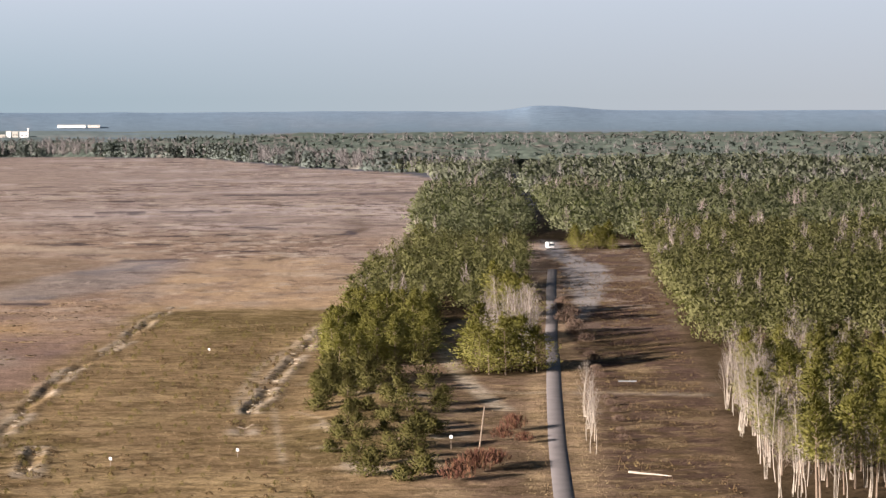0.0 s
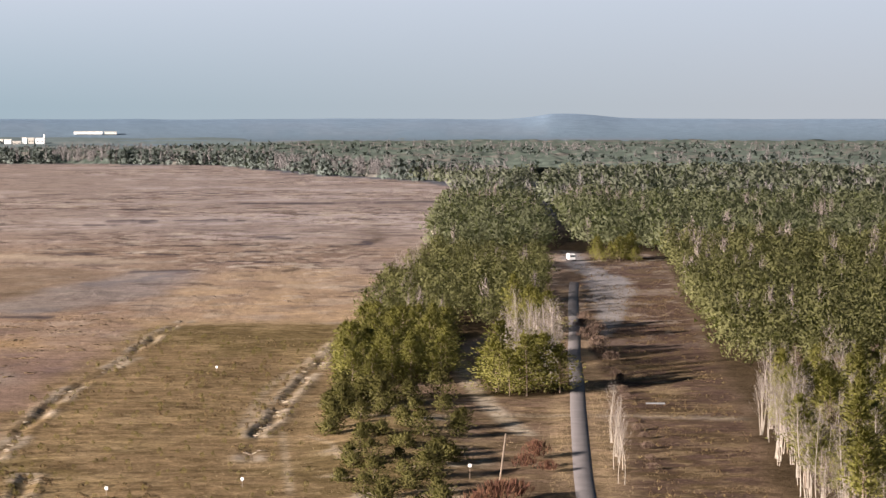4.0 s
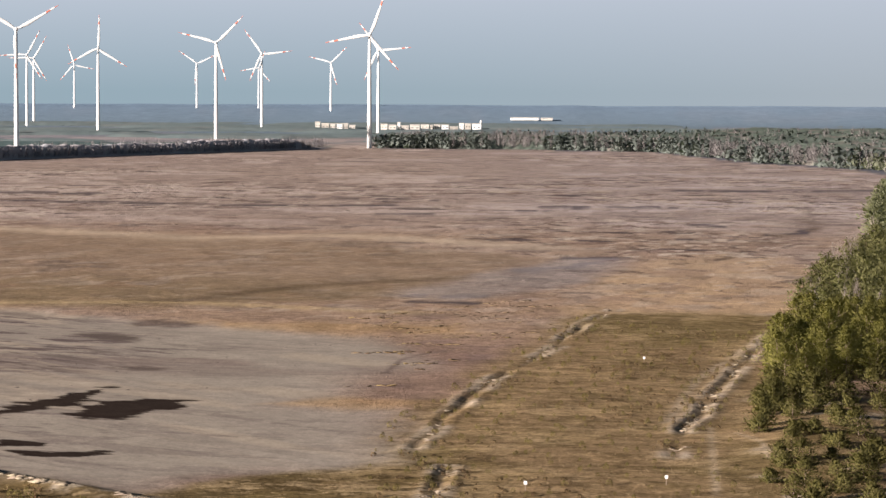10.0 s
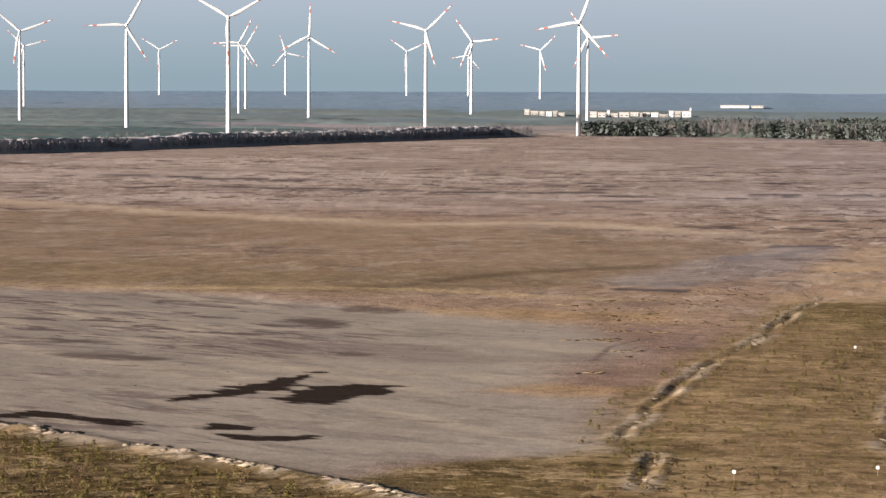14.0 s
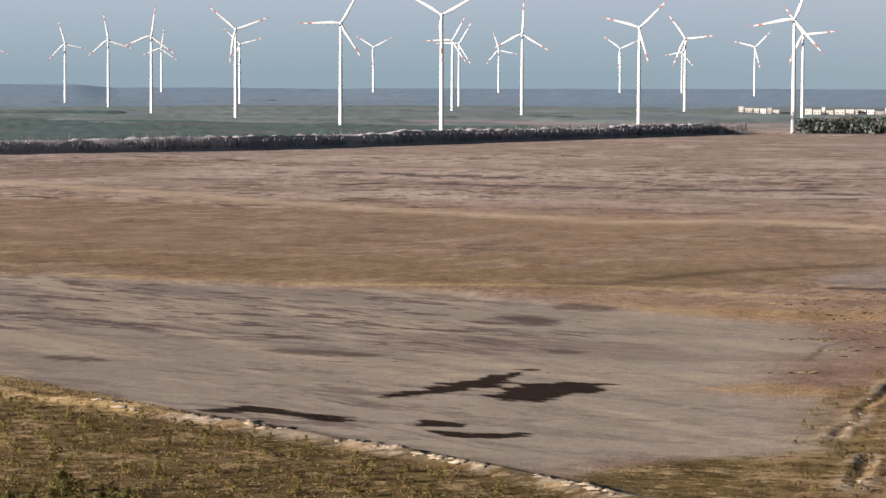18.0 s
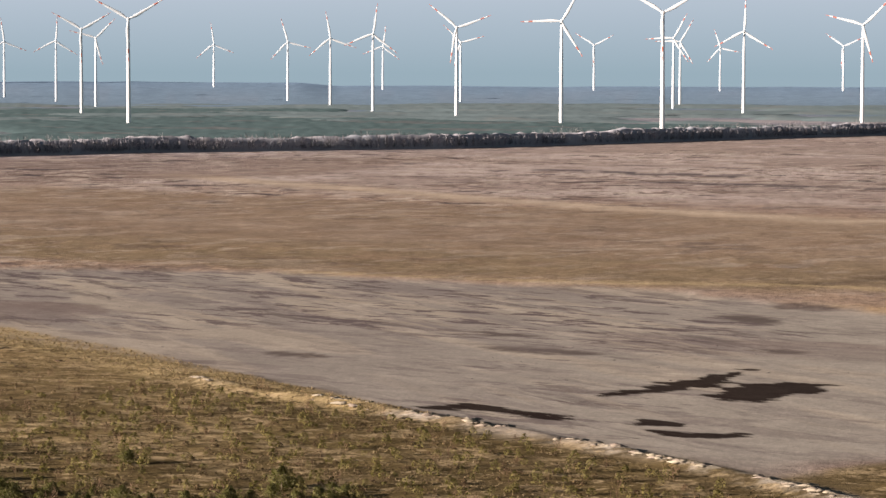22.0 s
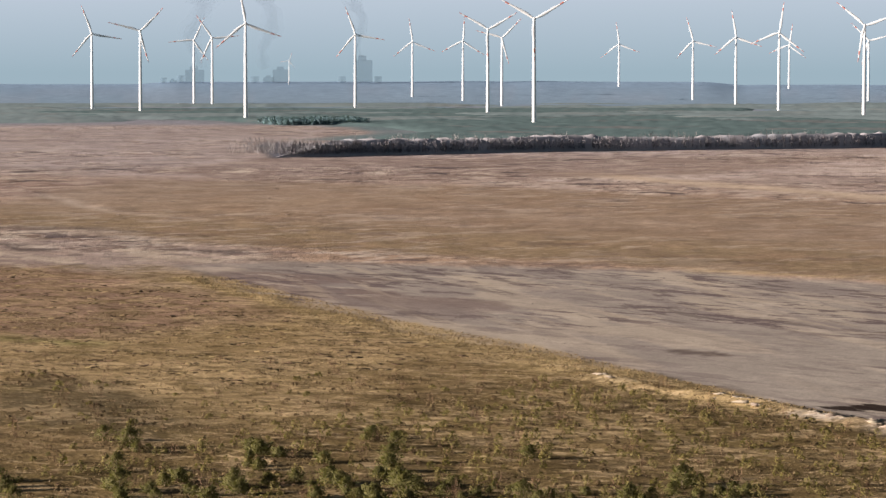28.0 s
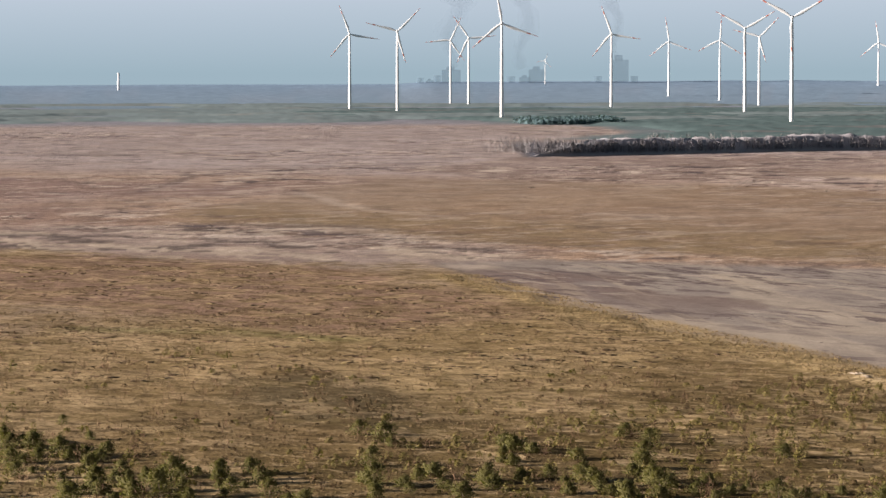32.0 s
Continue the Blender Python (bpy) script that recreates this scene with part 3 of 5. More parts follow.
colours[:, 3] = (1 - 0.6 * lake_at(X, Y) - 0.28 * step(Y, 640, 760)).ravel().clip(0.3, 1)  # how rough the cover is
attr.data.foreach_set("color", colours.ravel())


def marks_of(x, y):
    """Where the field's streaks, the wet sand's and the heath's flecks belong."""
    r = np.hypot(x, y - 40)
    woods = np.clip(inside(x, y, WOOD_EAST, 2.5, 2) + inside(x, y, CLUMP_WEST, 1.5) + inside(x, y, WOOD_WEST, 6) + inside(x, y, PLANTATION, 8), 0, 1)
    path, _ = line_distance(x, y, CYCLE_PATH)
    lake = lake_at(x, y)
    free = (1 - woods) * (1 - lake) * (1 - step(r, 2500, 2700)) * (1 - 0.9 * inside(x, y, CAR_PARK, 3, 3))
    mid = inside(x, y, [(-640, 700), (-480, 660), (-310, 646), (-176, 640), (-110, 700), (-120, 840), (-180, 915), (-420, 978), (-640, 1035), (-800, 1010)], 14, 8)
    busy = 0.42 + 0.58 * step(fbm(x, y, 130, 43, 3), 0.38, 0.62)
    near = inside(x, y, [(-700, 560), (-480, 560), (-432, 585), (-347, 515), (-237, 452), (-166, 401), (-99, 364), (-79, 394), (-60, 392), (-60, 250), (-700, 200)], 4, 4)
    east = inside(x, y, [(-78, 660), (-80, 560), (-80, 420), (-70, 340), (34, 250), (40, 560), (-34, 560), (-30, 650)], 6, 4)
    field = free * busy * (1 - 0.6 * mid) * (1 - near) * (1 - east) * step(y, 560, 660)
    field = field * (1 - scarp_shade(x, y)) * (1 - 0.8 * np.exp(-(line_distance(x, y, LIGHT_TRACK)[0] / 18) ** 2))
    streaks = lake * (0.35 + 0.65 * (1 - step(x, -180, -110))) * (0.3 + 0.7 * step(fbm(x, y, 60, 181, 3), 0.35, 0.6))
    flecks = free * np.clip(near * (0.75 + 0.25 * step(x, -260, -170)) + 0.6 * east + 0.08 * mid, 0, 1)
    return np.stack([field, streaks, flecks], -1)


attr = me.color_attributes.new("marks", "FLOAT_COLOR", "POINT")
colours = np.ones((rows_n * cols_n, 4), np.float32)
colours[:, :3] = marks_of(X, Y).reshape(-1, 3)
colours[:, 3] = np.max([inside(X, Y, poly, 7.5) for poly in WET], axis=0).ravel()  # standing wet
attr.data.foreach_set("color", colours.ravel())


def ground_material():
    """Ground cover from the plan, with streaks, flecks and grain of its own."""
    m = bpy.data.materials.new("heath_and_sand")
    m.use_nodes = True
    n, l = m.node_tree.nodes, m.node_tree.links
    b = n["Principled BSDF"]
    b.inputs["Roughness"].default_value = 0.95
    b.inputs["Specular IOR Level"].default_value = 0.0
    at, marks = n.new("ShaderNodeVertexColor"), n.new("ShaderNodeVertexColor")
    at.layer_name, marks.layer_name = "cover", "marks"
    co, weight = n.new("ShaderNodeTexCoord"), n.new("ShaderNodeSeparateColor")
    l.new(marks.outputs[0], weight.inputs[0])

    def noise_of(scale, turn=0.0, detail=6.0, rough=0.6, shift=0.0):
        mp, tex = n.new("ShaderNodeMapping"), n.new("ShaderNodeTexNoise")
        mp.vector_type = "TEXTURE"
        mp.inputs["Rotation"].default_value = (0, 0, radians(-turn))
        mp.inputs["Scale"].default_value = (1 / scale[0], 1 / scale[1], 50)
        mp.inputs["Location"].default_value = (shift * 61, shift * 43, 0)
        tex.inputs["Scale"].default_value, tex.inputs["Detail"].default_value, tex.inputs["Roughness"].default_value = 1.0, detail, rough
        l.new(co.outputs["Object"], mp.inputs[0])
        l.new(mp.outputs[0], tex.inputs["Vector"])
        return tex.outputs[0]

    def ranged(value, low, high, a=0.0, z=1.0):
        mr = n.new("ShaderNodeMapRange")
        for k, v in enumerate((low, high, a, z)):
            mr.inputs[k + 1].default_value = v
        l.new(value, mr.inputs[0])
        return mr.outputs[0]

    def times(a, z):
        mul = n.new("ShaderNodeMath")
        mul.operation = "MULTIPLY"
        l.new(a, mul.inputs[0])
        if isinstance(z, float):
            mul.inputs[1].default_value = z
        else:
            l.new(z, mul.inputs[1])
        return mul.outputs[0]

    def laid(base, colour, amount):
        mx = n.new("ShaderNodeMix")
        mx.data_type = "RGBA"
        mx.inputs[7].default_value = (*colour, 1)
        l.new(amount, mx.inputs[0])
        l.new(base, mx.inputs[6])
        return mx.outputs[2]

    far_w, lake_w, heath_w = weight.outputs[0], weight.outputs[1], weight.outputs[2]
    base = at.outputs[0]
    # open field: pale sand showing through, dark litter in patches
    base = laid(base, (0.485, 0.405, 0.33), times(ranged(noise_of((0.045, 0.03), 12, 5, 0.58), 0.545, 0.585), times(far_w, 0.75)))
    base = laid(base, (0.205, 0.145, 0.115), times(ranged(noise_of((0.05, 0.035), -8, 5, 0.58, 11), 0.55, 0.585), times(far_w, 0.75)))
    base = laid(base, (0.54, 0.455, 0.37), times(ranged(noise_of((0.13, 0.06), 20, 5, 0.6, 67), 0.57, 0.60), times(far_w, 0.7)))
    base = laid(base, (0.15, 0.11, 0.095), times(ranged(noise_of((0.12, 0.065), -14, 5, 0.6, 73), 0.57, 0.60), times(far_w, 0.75)))
    base = laid(base, (0.098, 0.078, 0.078), times(ranged(noise_of((0.03, 0.035), 14, 6, 0.6, 23), 0.595, 0.61), times(far_w, 0.9)))
    # wet sand: wind-drawn streaks
    base = laid(base, (0.20, 0.165, 0.15), times(ranged(noise_of((0.016, 0.10), 39, 8, 0.66, 31), 0.49, 0.56), times(lake_w, 0.55)))
    base = laid(base, (0.11, 0.085, 0.078), times(ranged(noise_of((0.02, 0.12), 36, 8, 0.66, 41), 0.555, 0.585), times(lake_w, 0.6)))
    base = laid(base, (0.42, 0.345, 0.255), times(ranged(noise_of((0.014, 0.14), 42, 7, 0.6, 47), 0.54, 0.60), times(lake_w, 0.4)))
    base = laid(base, (0.13, 0.10, 0.095), times(ranged(noise_of((0.05, 0.13), 14, 6, 0.64, 83), 0.535, 0.565), times(lake_w, 0.92)))
    base = laid(base, (0.44, 0.375, 0.30), times(ranged(noise_of((0.04, 0.12), 16, 7, 0.66, 89), 0.56, 0.59), times(lake_w, 0.6)))
    # heath: dead heather and moss between the grass, with plant shadows painted in
    base = laid(base, (0.10, 0.070, 0.032), times(ranged(noise_of((0.10, 0.13), 0, 7, 0.68, 53), 0.53, 0.57), times(heath_w, 0.6)))
    base = laid(base, (0.145, 0.108, 0.045), times(ranged(noise_of((0.05, 0.06), 0, 6, 0.66, 59), 0.54, 0.58), times(heath_w, 0.5)))
    base = laid(base, (0.44, 0.325, 0.185), times(ranged(noise_of((0.07, 0.09), 0, 7, 0.68, 61), 0.535, 0.57), times(heath_w, 0.55)))
    # these dark streaks stand for the tussocks' long shadows
    base = laid(base, (0.088, 0.062, 0.030), times(ranged(noise_of((0.20, 0.30), 0, 6, 0.66, 101), 0.53, 0.57), times(heath_w, 0.8)))
    base = laid(base, (0.50, 0.375, 0.215), times(ranged(noise_of((0.26, 0.34), 0, 6, 0.66, 103), 0.57, 0.61), times(heath_w, 0.5)))
    # standing wet with frayed edges
    add = n.new("ShaderNodeMath")
    add.operation = "ADD"
    l.new(marks.outputs[1], add.inputs[0])
    l.new(ranged(noise_of((0.035, 0.07), 30, 7, 0.62, 71), 0.3, 0.7, -0.3, 0.3), add.inputs[1])
    torn = n.new("ShaderNodeMath")
    torn.operation = "ADD"
    l.new(add.outputs[0], torn.inputs[0])
    l.new(ranged(noise_of((0.05, 0.20), 12, 6, 0.66, 97), 0.3, 0.7, -0.32, 0.32), torn.inputs[1])
    wet = n.new("ShaderNodeMath")
    wet.operation = "MULTIPLY"
    l.new(ranged(torn.outputs[0], 0.42, 0.54), wet.inputs[0])
    l.new(ranged(marks.outputs[1], 0.02, 0.15), wet.inputs[1])
    base = laid(base, (0.020, 0.013, 0.011), times(wet.outputs[0], 0.95))
    val = ranged(noise_of((0.05, 0.05), 0, 5, 0.55, 3), 0.3, 0.7, 0.82, 1.18)
    val = times(val, ranged(noise_of((0.35, 0.35), 0, 5, 0.6, 5), 0.3, 0.7, 0.74, 1.26))
    fine = noise_of((1.6, 1.6), 0, 5, 0.6, 7)
    val = times(val, ranged(fine, 0.3, 0.7, 0.66, 1.34))
    soften = n.new("ShaderNodeMix")
    soften.inputs[2].default_value = 1.0
    l.new(at.outputs[1], soften.inputs[0])
    l.new(val, soften.inputs[3])
    sc = n.new("ShaderNodeVectorMath")
    sc.operation = "SCALE"
    l.new(base, sc.inputs[0])
    l.new(soften.outputs[0], sc.inputs[3])
    l.new(sc.outputs[0], b.inputs["Base Color"])
    bp = n.new("ShaderNodeBump")
    bp.inputs["Distance"].default_value = 0.3
    l.new(ranged(at.outputs[1], 0.35, 1.0, 0.0, 0.6), bp.inputs["Strength"])
    l.new(fine, bp.inputs["Height"])
    # low dunes and tussocks of the open field
    dunes = n.new("ShaderNodeBump")
    dunes.inputs["Distance"].default_value = 3.5
    l.new(ranged(far_w, 0.0, 1.0, 0.1, 0.7), dunes.inputs["Strength"])
    l.new(noise_of((0.07, 0.06), 10, 8, 0.7, 17), dunes.inputs["Height"])
    l.new(bp.outputs[0], dunes.inputs["Normal"])
    l.new(dunes.outputs[0], b.inputs["Normal"])
    return m


me.materials.append(ground_material())
tagged(new("ground", me), "heath, dry grass and bare sand reaching to the horizon", "ground", kind="structure")


# ---- helpers for things ----
def part(name, mesh, mat, parent=None, label=""):
    """Links a mesh as one object, under a thing or a part."""
    if isinstance(mesh, bmesh.types.BMesh):
        bm, mesh = mesh, bpy.data.meshes.new(name)
        bm.to_mesh(mesh)
        bm.free()
    if mat and not mesh.materials:
        mesh.materials.append(mat)
    ob = new(name, mesh)
    ob.parent = parent
    return tagged(ob, label)


def empty(name, m=None):
    ob = new(name)
    ob.empty_display_size = 0.3
    if m is not None:
        ob.matrix_basis = m
    return ob


def box(bm, x0, y0, z0, x1, y1, z1, bevel=0.0):
    made = bmesh.ops.create_cube(bm, size=1, matrix=Matrix.Translation(((x0 + x1) / 2, (y0 + y1) / 2, (z0 + z1) / 2)) @ Matrix.Diagonal((x1 - x0, y1 - y0, z1 - z0, 1)))
    if bevel:
        edges = list({e for v in made["verts"] for e in v.link_edges})
        bmesh.ops.bevel(bm, geom=edges, offset=bevel, segments=2, affect="EDGES")
    return bm


def tube(points, radii, sides=6):
    """A tapered tube along points, as arrays of corners and triangles."""
    points, radii = np.array(points, float), np.array(radii, float)
    ahead = np.gradient(points, axis=0)
    ahead /= np.linalg.norm(ahead, axis=1, keepdims=True) + 1e-9
    side = np.cross(ahead, (0.31, 0.95, 0.05))
    side /= np.linalg.norm(side, axis=1, keepdims=True) + 1e-9
    up = np.cross(side, ahead)
    a = np.linspace(0, 2 * np.pi, sides, endpoint=False)
    ring = points[:, None] + radii[:, None, None] * (np.cos(a)[None, :, None] * side[:, None] + np.sin(a)[None, :, None] * up[:, None])
    n = len(points)
    idx = np.arange(n * sides).reshape(n, sides)
    nx = np.roll(idx, -1, 1)
    f = np.concatenate([np.stack([idx[:-1], nx[:-1], nx[1:]], -1).reshape(-1, 3), np.stack([idx[:-1], nx[1:], idx[1:]], -1).reshape(-1, 3)])
    return ring.reshape(-1, 3), f


def joined(pieces):
    verts, faces, k = [], [], 0
    for v, f in pieces:
        verts.append(v)
        faces.append(f + k)
        k += len(v)
    return np.concatenate(verts), np.concatenate(faces)


def tufts(rng, centres, ways, length, width):
    """Pointed leaves, one triangle each, at the centres along the ways."""
    n = len(centres)
    ways = ways / (np.linalg.norm(ways, axis=1, keepdims=True) + 1e-9)
    side = np.cross(ways, rng.normal(size=(n, 3)))
    side /= np.linalg.norm(side, axis=1, keepdims=True) + 1e-9
    ln, w = length * rng.uniform(0.6, 1.3, (n, 1)), width * rng.uniform(0.6, 1.3, (n, 1))
    v = np.stack([centres - ways * ln * 0.5 - side * w * 0.5, centres - ways * ln * 0.5 + side * w * 0.5, centres + ways * ln * 0.6], 1)
    return v.reshape(-1, 3), np.arange(3 * n).reshape(-1, 3)


def rounded_off(v, f, hearts):
    """Turns the leaves outwards from the hearts of their boughs, so that a crown is lit as one soft mass. Returns corners, faces and normals."""
    tri = v[f]
    own = np.cross(tri[:, 1] - tri[:, 0], tri[:, 2] - tri[:, 0])
    own /= np.linalg.norm(own, axis=1, keepdims=True) + 1e-9
    out = tri.mean(1) - hearts
    out /= np.linalg.norm(out, axis=1, keepdims=True) + 1e-9
    back = (own * out).sum(1) < 0
    f = f.copy()
    f[back] = f[back][:, ::-1]
    own[back] *= -1
    soft = 0.84 * out + 0.16 * own
    soft /= np.linalg.norm(soft, axis=1, keepdims=True) + 1e-9
    return v, f, np.repeat(soft, 3, axis=0)


def with_normals(me, normals):
    at = me.attributes.new("custom_normal", "FLOAT_VECTOR", "POINT")
    at.data.foreach_set("vector", np.ascontiguousarray(normals, np.float32).ravel())
    return me


def pine_shape(rng, height, spread, low, branches, per, leaf, slim=0.36):
    """Trunk with limbs, and a crown of needle tufts gathered at the ends of the branches."""
    lean = rng.normal(0, 0.03, 2)
    hs = np.linspace(0, 1, 7)
    axis = np.stack([height * lean[0] * hs**1.5 + 0.1 * np.sin(hs * 5 + rng.uniform(0, 6)), height * lean[1] * hs**1.5, height * hs * 0.97], -1)
    r0 = 0.011 * height + 0.03
    wood = [tube(axis, r0 * (1 - 0.88 * hs), 6)]
    centres, ways = [], []
    for k in range(branches):
        h = low + (1 - low) * (k + rng.uniform(0, 1)) / branches
        u = (h - low) / (1 - low)
        reach = spread * (0.35 + 1.0 * np.sin(np.pi * min(1, (0.22 + 0.78 * u)) ** 0.9)) * (1 - 0.55 * u**2) * rng.uniform(0.55, 1.1)
        a = k * 2.399 + rng.normal(0, 0.4)
        root = np.array([np.interp(h, hs, axis[:, c]) for c in range(3)])
        tip = root + (reach * np.cos(a), reach * np.sin(a), reach * (0.15 + 0.5 * u) + rng.normal(0, 0.15))
        if k % 2 == 0:
            wood.append(tube([root, (root + tip) / 2 + (0, 0, 0.04 * height * (0.3 - u * 0.3)), tip], [r0 * 0.28, r0 * 0.18, r0 * 0.05], 3))
        t = rng.uniform(0.35, 1.08, (per, 1))
        pts = root + (tip - root) * t + rng.normal(0, 1, (per, 3)) * (0.17 * reach + 0.16) * (1, 1, 0.75)
        centres.append(pts)
        ways.append((pts - root) * (1, 1, 0.5) + rng.normal(0, 0.5, (per, 3)) + (0, 0, 0.55))
    top = axis[-1]
    pts = top + rng.normal(0, 1, (per, 3)) * (0.28, 0.28, 0.45) * spread * 0.5
    centres.append(pts)
    ways.append(rng.normal(0, 0.5, (per, 3)) + (0, 0, 1.2))
    hearts = np.concatenate([np.repeat(0.55 * c.mean(0, keepdims=True) + 0.45 * np.array((0, 0, height * (0.3 + 0.35 * low)))[None], len(c), 0) for c in centres])
    return joined(wood), rounded_off(*tufts(rng, np.concatenate(centres), np.concatenate(ways), leaf, leaf * slim), hearts)


def birch_shape(rng, height, stems=1, twigs=260, spread=1.0):
    wood, centres, ways = [], [], []
    for s in range(stems):
        off = rng.normal(0, 0.35 * (stems > 1), 2)
        lean = rng.normal(0, 0.04 + 0.05 * (stems > 1), 2)
        hgt = height * rng.uniform(0.78, 1.0)
        hs = np.linspace(0, 1, 7)
        wob = rng.uniform(0, 6, 2)
        axis = np.stack([off[0] + hgt * lean[0] * hs + 0.34 * np.sin(hs * 4 + wob[0]), off[1] + hgt * lean[1] * hs + 0.34 * np.sin(hs * 4 + wob[1]), hgt * hs], -1)
        r0 = 0.0058 * hgt
        wood.append(tube(axis, r0 * (1 - 0.9 * hs) + 0.012, 6))
        for k in range(13):
            h = 0.32 + 0.62 * (k + rng.uniform(0, 1)) / 13
            root = np.array([np.interp(h, hs, axis[:, c]) for c in range(3)])
            a = k * 2.4 + rng.normal(0, 0.5)
            reach = spread * hgt * 0.16 * (1.15 - 0.75 * (h - 0.32) / 0.68) * rng.uniform(0.6, 1.15)
            tip = root + (reach * np.cos(a), reach * np.sin(a), reach * rng.uniform(1.2, 2.0))
            mid = root * 0.5 + tip * 0.5 + np.array((np.cos(a), np.sin(a), -0.3)) * reach * 0.14
            wood.append(tube([root, mid, tip], [r0 * 0.24, r0 * 0.15, 0.010], 3))
            m = twigs // (13 * stems)
            t = rng.uniform(0.25, 1.1, (m, 1))
            pts = root + (tip - root) * t + rng.normal(0, 0.13 * reach + 0.10, (m, 3))
            centres.append(pts)
            ways.append((tip - root)[None] * (1, 1, 0.7) + rng.normal(0, 0.55 * reach, (m, 3)))
    return joined(wood), tufts(rng, np.concatenate(centres), np.concatenate(ways), 0.95, 0.03)


def tree_model(name, shape, wood_mat, leaf_mat, label, category, group, crown_label=""):
    base = empty(name)
    (wv, wf), leaves = shape
    part("trunk", numpy_mesh("trunk", wv, wf, True), wood_mat, base)
    crown = numpy_mesh("crown", leaves[0], leaves[1], len(leaves) > 2)
    if len(leaves) > 2:
        with_normals(crown, leaves[2])
    part("crown", crown, leaf_mat, base, crown_label)
    return tagged(base, label, category, group)


def planted(x, y, turn, size, sink=0.06):
    z = float(terrain(np.array([x]), np.array([y]))[0]) - sink
    return Matrix.Translation((x, y, z)) @ Matrix.Rotation(turn, 4, "Z") @ Matrix.Diagonal((size, size, size, 1))


def scatter(rng, poly, gap, view_only=True):
    """Places inside an outline, about gap metres apart."""
    px, py = np.array(poly).T
    gx, gy = np.meshgrid(np.arange(px.min(), px.max(), gap), np.arange(py.min(), py.max(), gap))
    x, y = gx.ravel() + rng.uniform(-0.5, 0.5, gx.size) * gap, gy.ravel() + rng.uniform(-0.5, 0.5, gx.size) * gap
    az = np.degrees(np.arctan2(-x, y - 40))
    keep = (az > -10.5) & (az < 50) & (inside(x, y, poly, 0.01) > 0.5)
    return x[keep], y[keep]


def off_paths(x, y):
    d, _ = line_distance(x, y, CYCLE_PATH)
    t, _ = line_distance(x, y, [(-7, 640), (-7, 560), (-5, 525), (-1, 481), (2, 454), (6, 437), (7.5, 410)])
    a, _ = line_distance(x, y, [(24, 900), (24, 950), (23, 1112), (19, 1501), (50, 2337)])
    return (d > 2.6) & (t > 2.6) & (a > 5.0)


def stuff(name, rng, places, templates, sizes, mat, label, category, sink=0.0):
    """Many small plants in one mesh."""
    x, y = places
    z = terrain(x, y) - sink
    which = rng.integers(0, len(templates), len(x))
    verts, faces, normals, k = [], [], [], 0
    for w, (tv, tf, *tn) in enumerate(templates):
        pick = which == w
        n = int(pick.sum())
        if not n:
            continue
        a, s = rng.uniform(0, 6.283, n)[:, None], sizes[pick][:, None]
        ca, sa = np.cos(a), np.sin(a)
        vx = (tv[None, :, 0] * ca - tv[None, :, 1] * sa) * s + x[pick][:, None]
        vy = (tv[None, :, 0] * sa + tv[None, :, 1] * ca) * s + y[pick][:, None]
        vz = tv[None, :, 2] * s + z[pick][:, None]
        verts.append(np.stack([vx, vy, vz], -1).reshape(-1, 3))
        faces.append((tf[None] + (np.arange(n) * len(tv))[:, None, None] + k).reshape(-1, 3))
        k += n * len(tv)
        if tn:
            tn = tn[0]
            normals.append(np.stack([tn[None, :, 0] * ca - tn[None, :, 1] * sa, tn[None, :, 0] * sa + tn[None, :, 1] * ca, tn[None, :, 2] + 0 * s], -1).reshape(-1, 3))
    if not verts:
        return None
    me = numpy_mesh(name, np.concatenate(verts), np.concatenate(faces), bool(normals))
    if normals:
        with_normals(me, np.concatenate(normals))
    return tagged(part(name, me, mat), label, category, kind="stuff")


# ---- wind turbines ----
def blade_mesh(r0, r1, cap):
    """A blade from r0 to r1 along +z, 40 m long in all, wide near the root and thin at the tip."""
    hs = np.linspace(r0, r1, 7)
    chord = np.interp(hs, [1.0, 3.0, 8.0, 20.0, 34.0, 40.0], [1.5, 1.7, 3.3, 2.2, 1.2, 0.35])
    thick = np.interp(hs, [1.0, 3.0, 8.0, 40.0], [1.5, 1.4, 0.75, 0.12])
    off = np.interp(hs, [1.0, 8.0, 40.0], [0.0, 0.75, 0.1])
    a = np.linspace(0, 2 * np.pi, 10, endpoint=False)
    ring = np.stack([off[:, None] + chord[:, None] / 2 * np.cos(a), thick[:, None] / 2 * np.sin(a) + 0 * hs[:, None], hs[:, None] + 0 * a], -1)
    n, s = len(hs), len(a)
    idx = np.arange(n * s).reshape(n, s)
    nx = np.roll(idx, -1, 1)
    f = np.stack([idx[:-1], nx[:-1], nx[1:], idx[1:]], -1).reshape(-1, 4)
    return numpy_mesh("blade", ring.reshape(-1, 3), f, True)


def revolved(profile, sides=24):
    """A round body from pairs of radius and height."""
    bm = bmesh.new()
    rings = [[bm.verts.new((r * math.cos(6.283185 * k / sides), r * math.sin(6.283185 * k / sides), z)) for k in range(sides)] for r, z in profile]
    for lo, hi in zip(rings, rings[1:]):
        for k in range(sides):
            bm.faces.new((lo[k], lo[(k + 1) % sides], hi[(k + 1) % sides], hi[k])).smooth = True
    bm.faces.new(rings[0][::-1])
    bm.faces.new(rings[-1])
    return bm


B_ROOT, B_MARK, B_GAP, B_TIP = blade_mesh(1.0, 28, 0), blade_mesh(28, 32, 0), blade_mesh(32, 36, 0), blade_mesh(36, 40, 0)
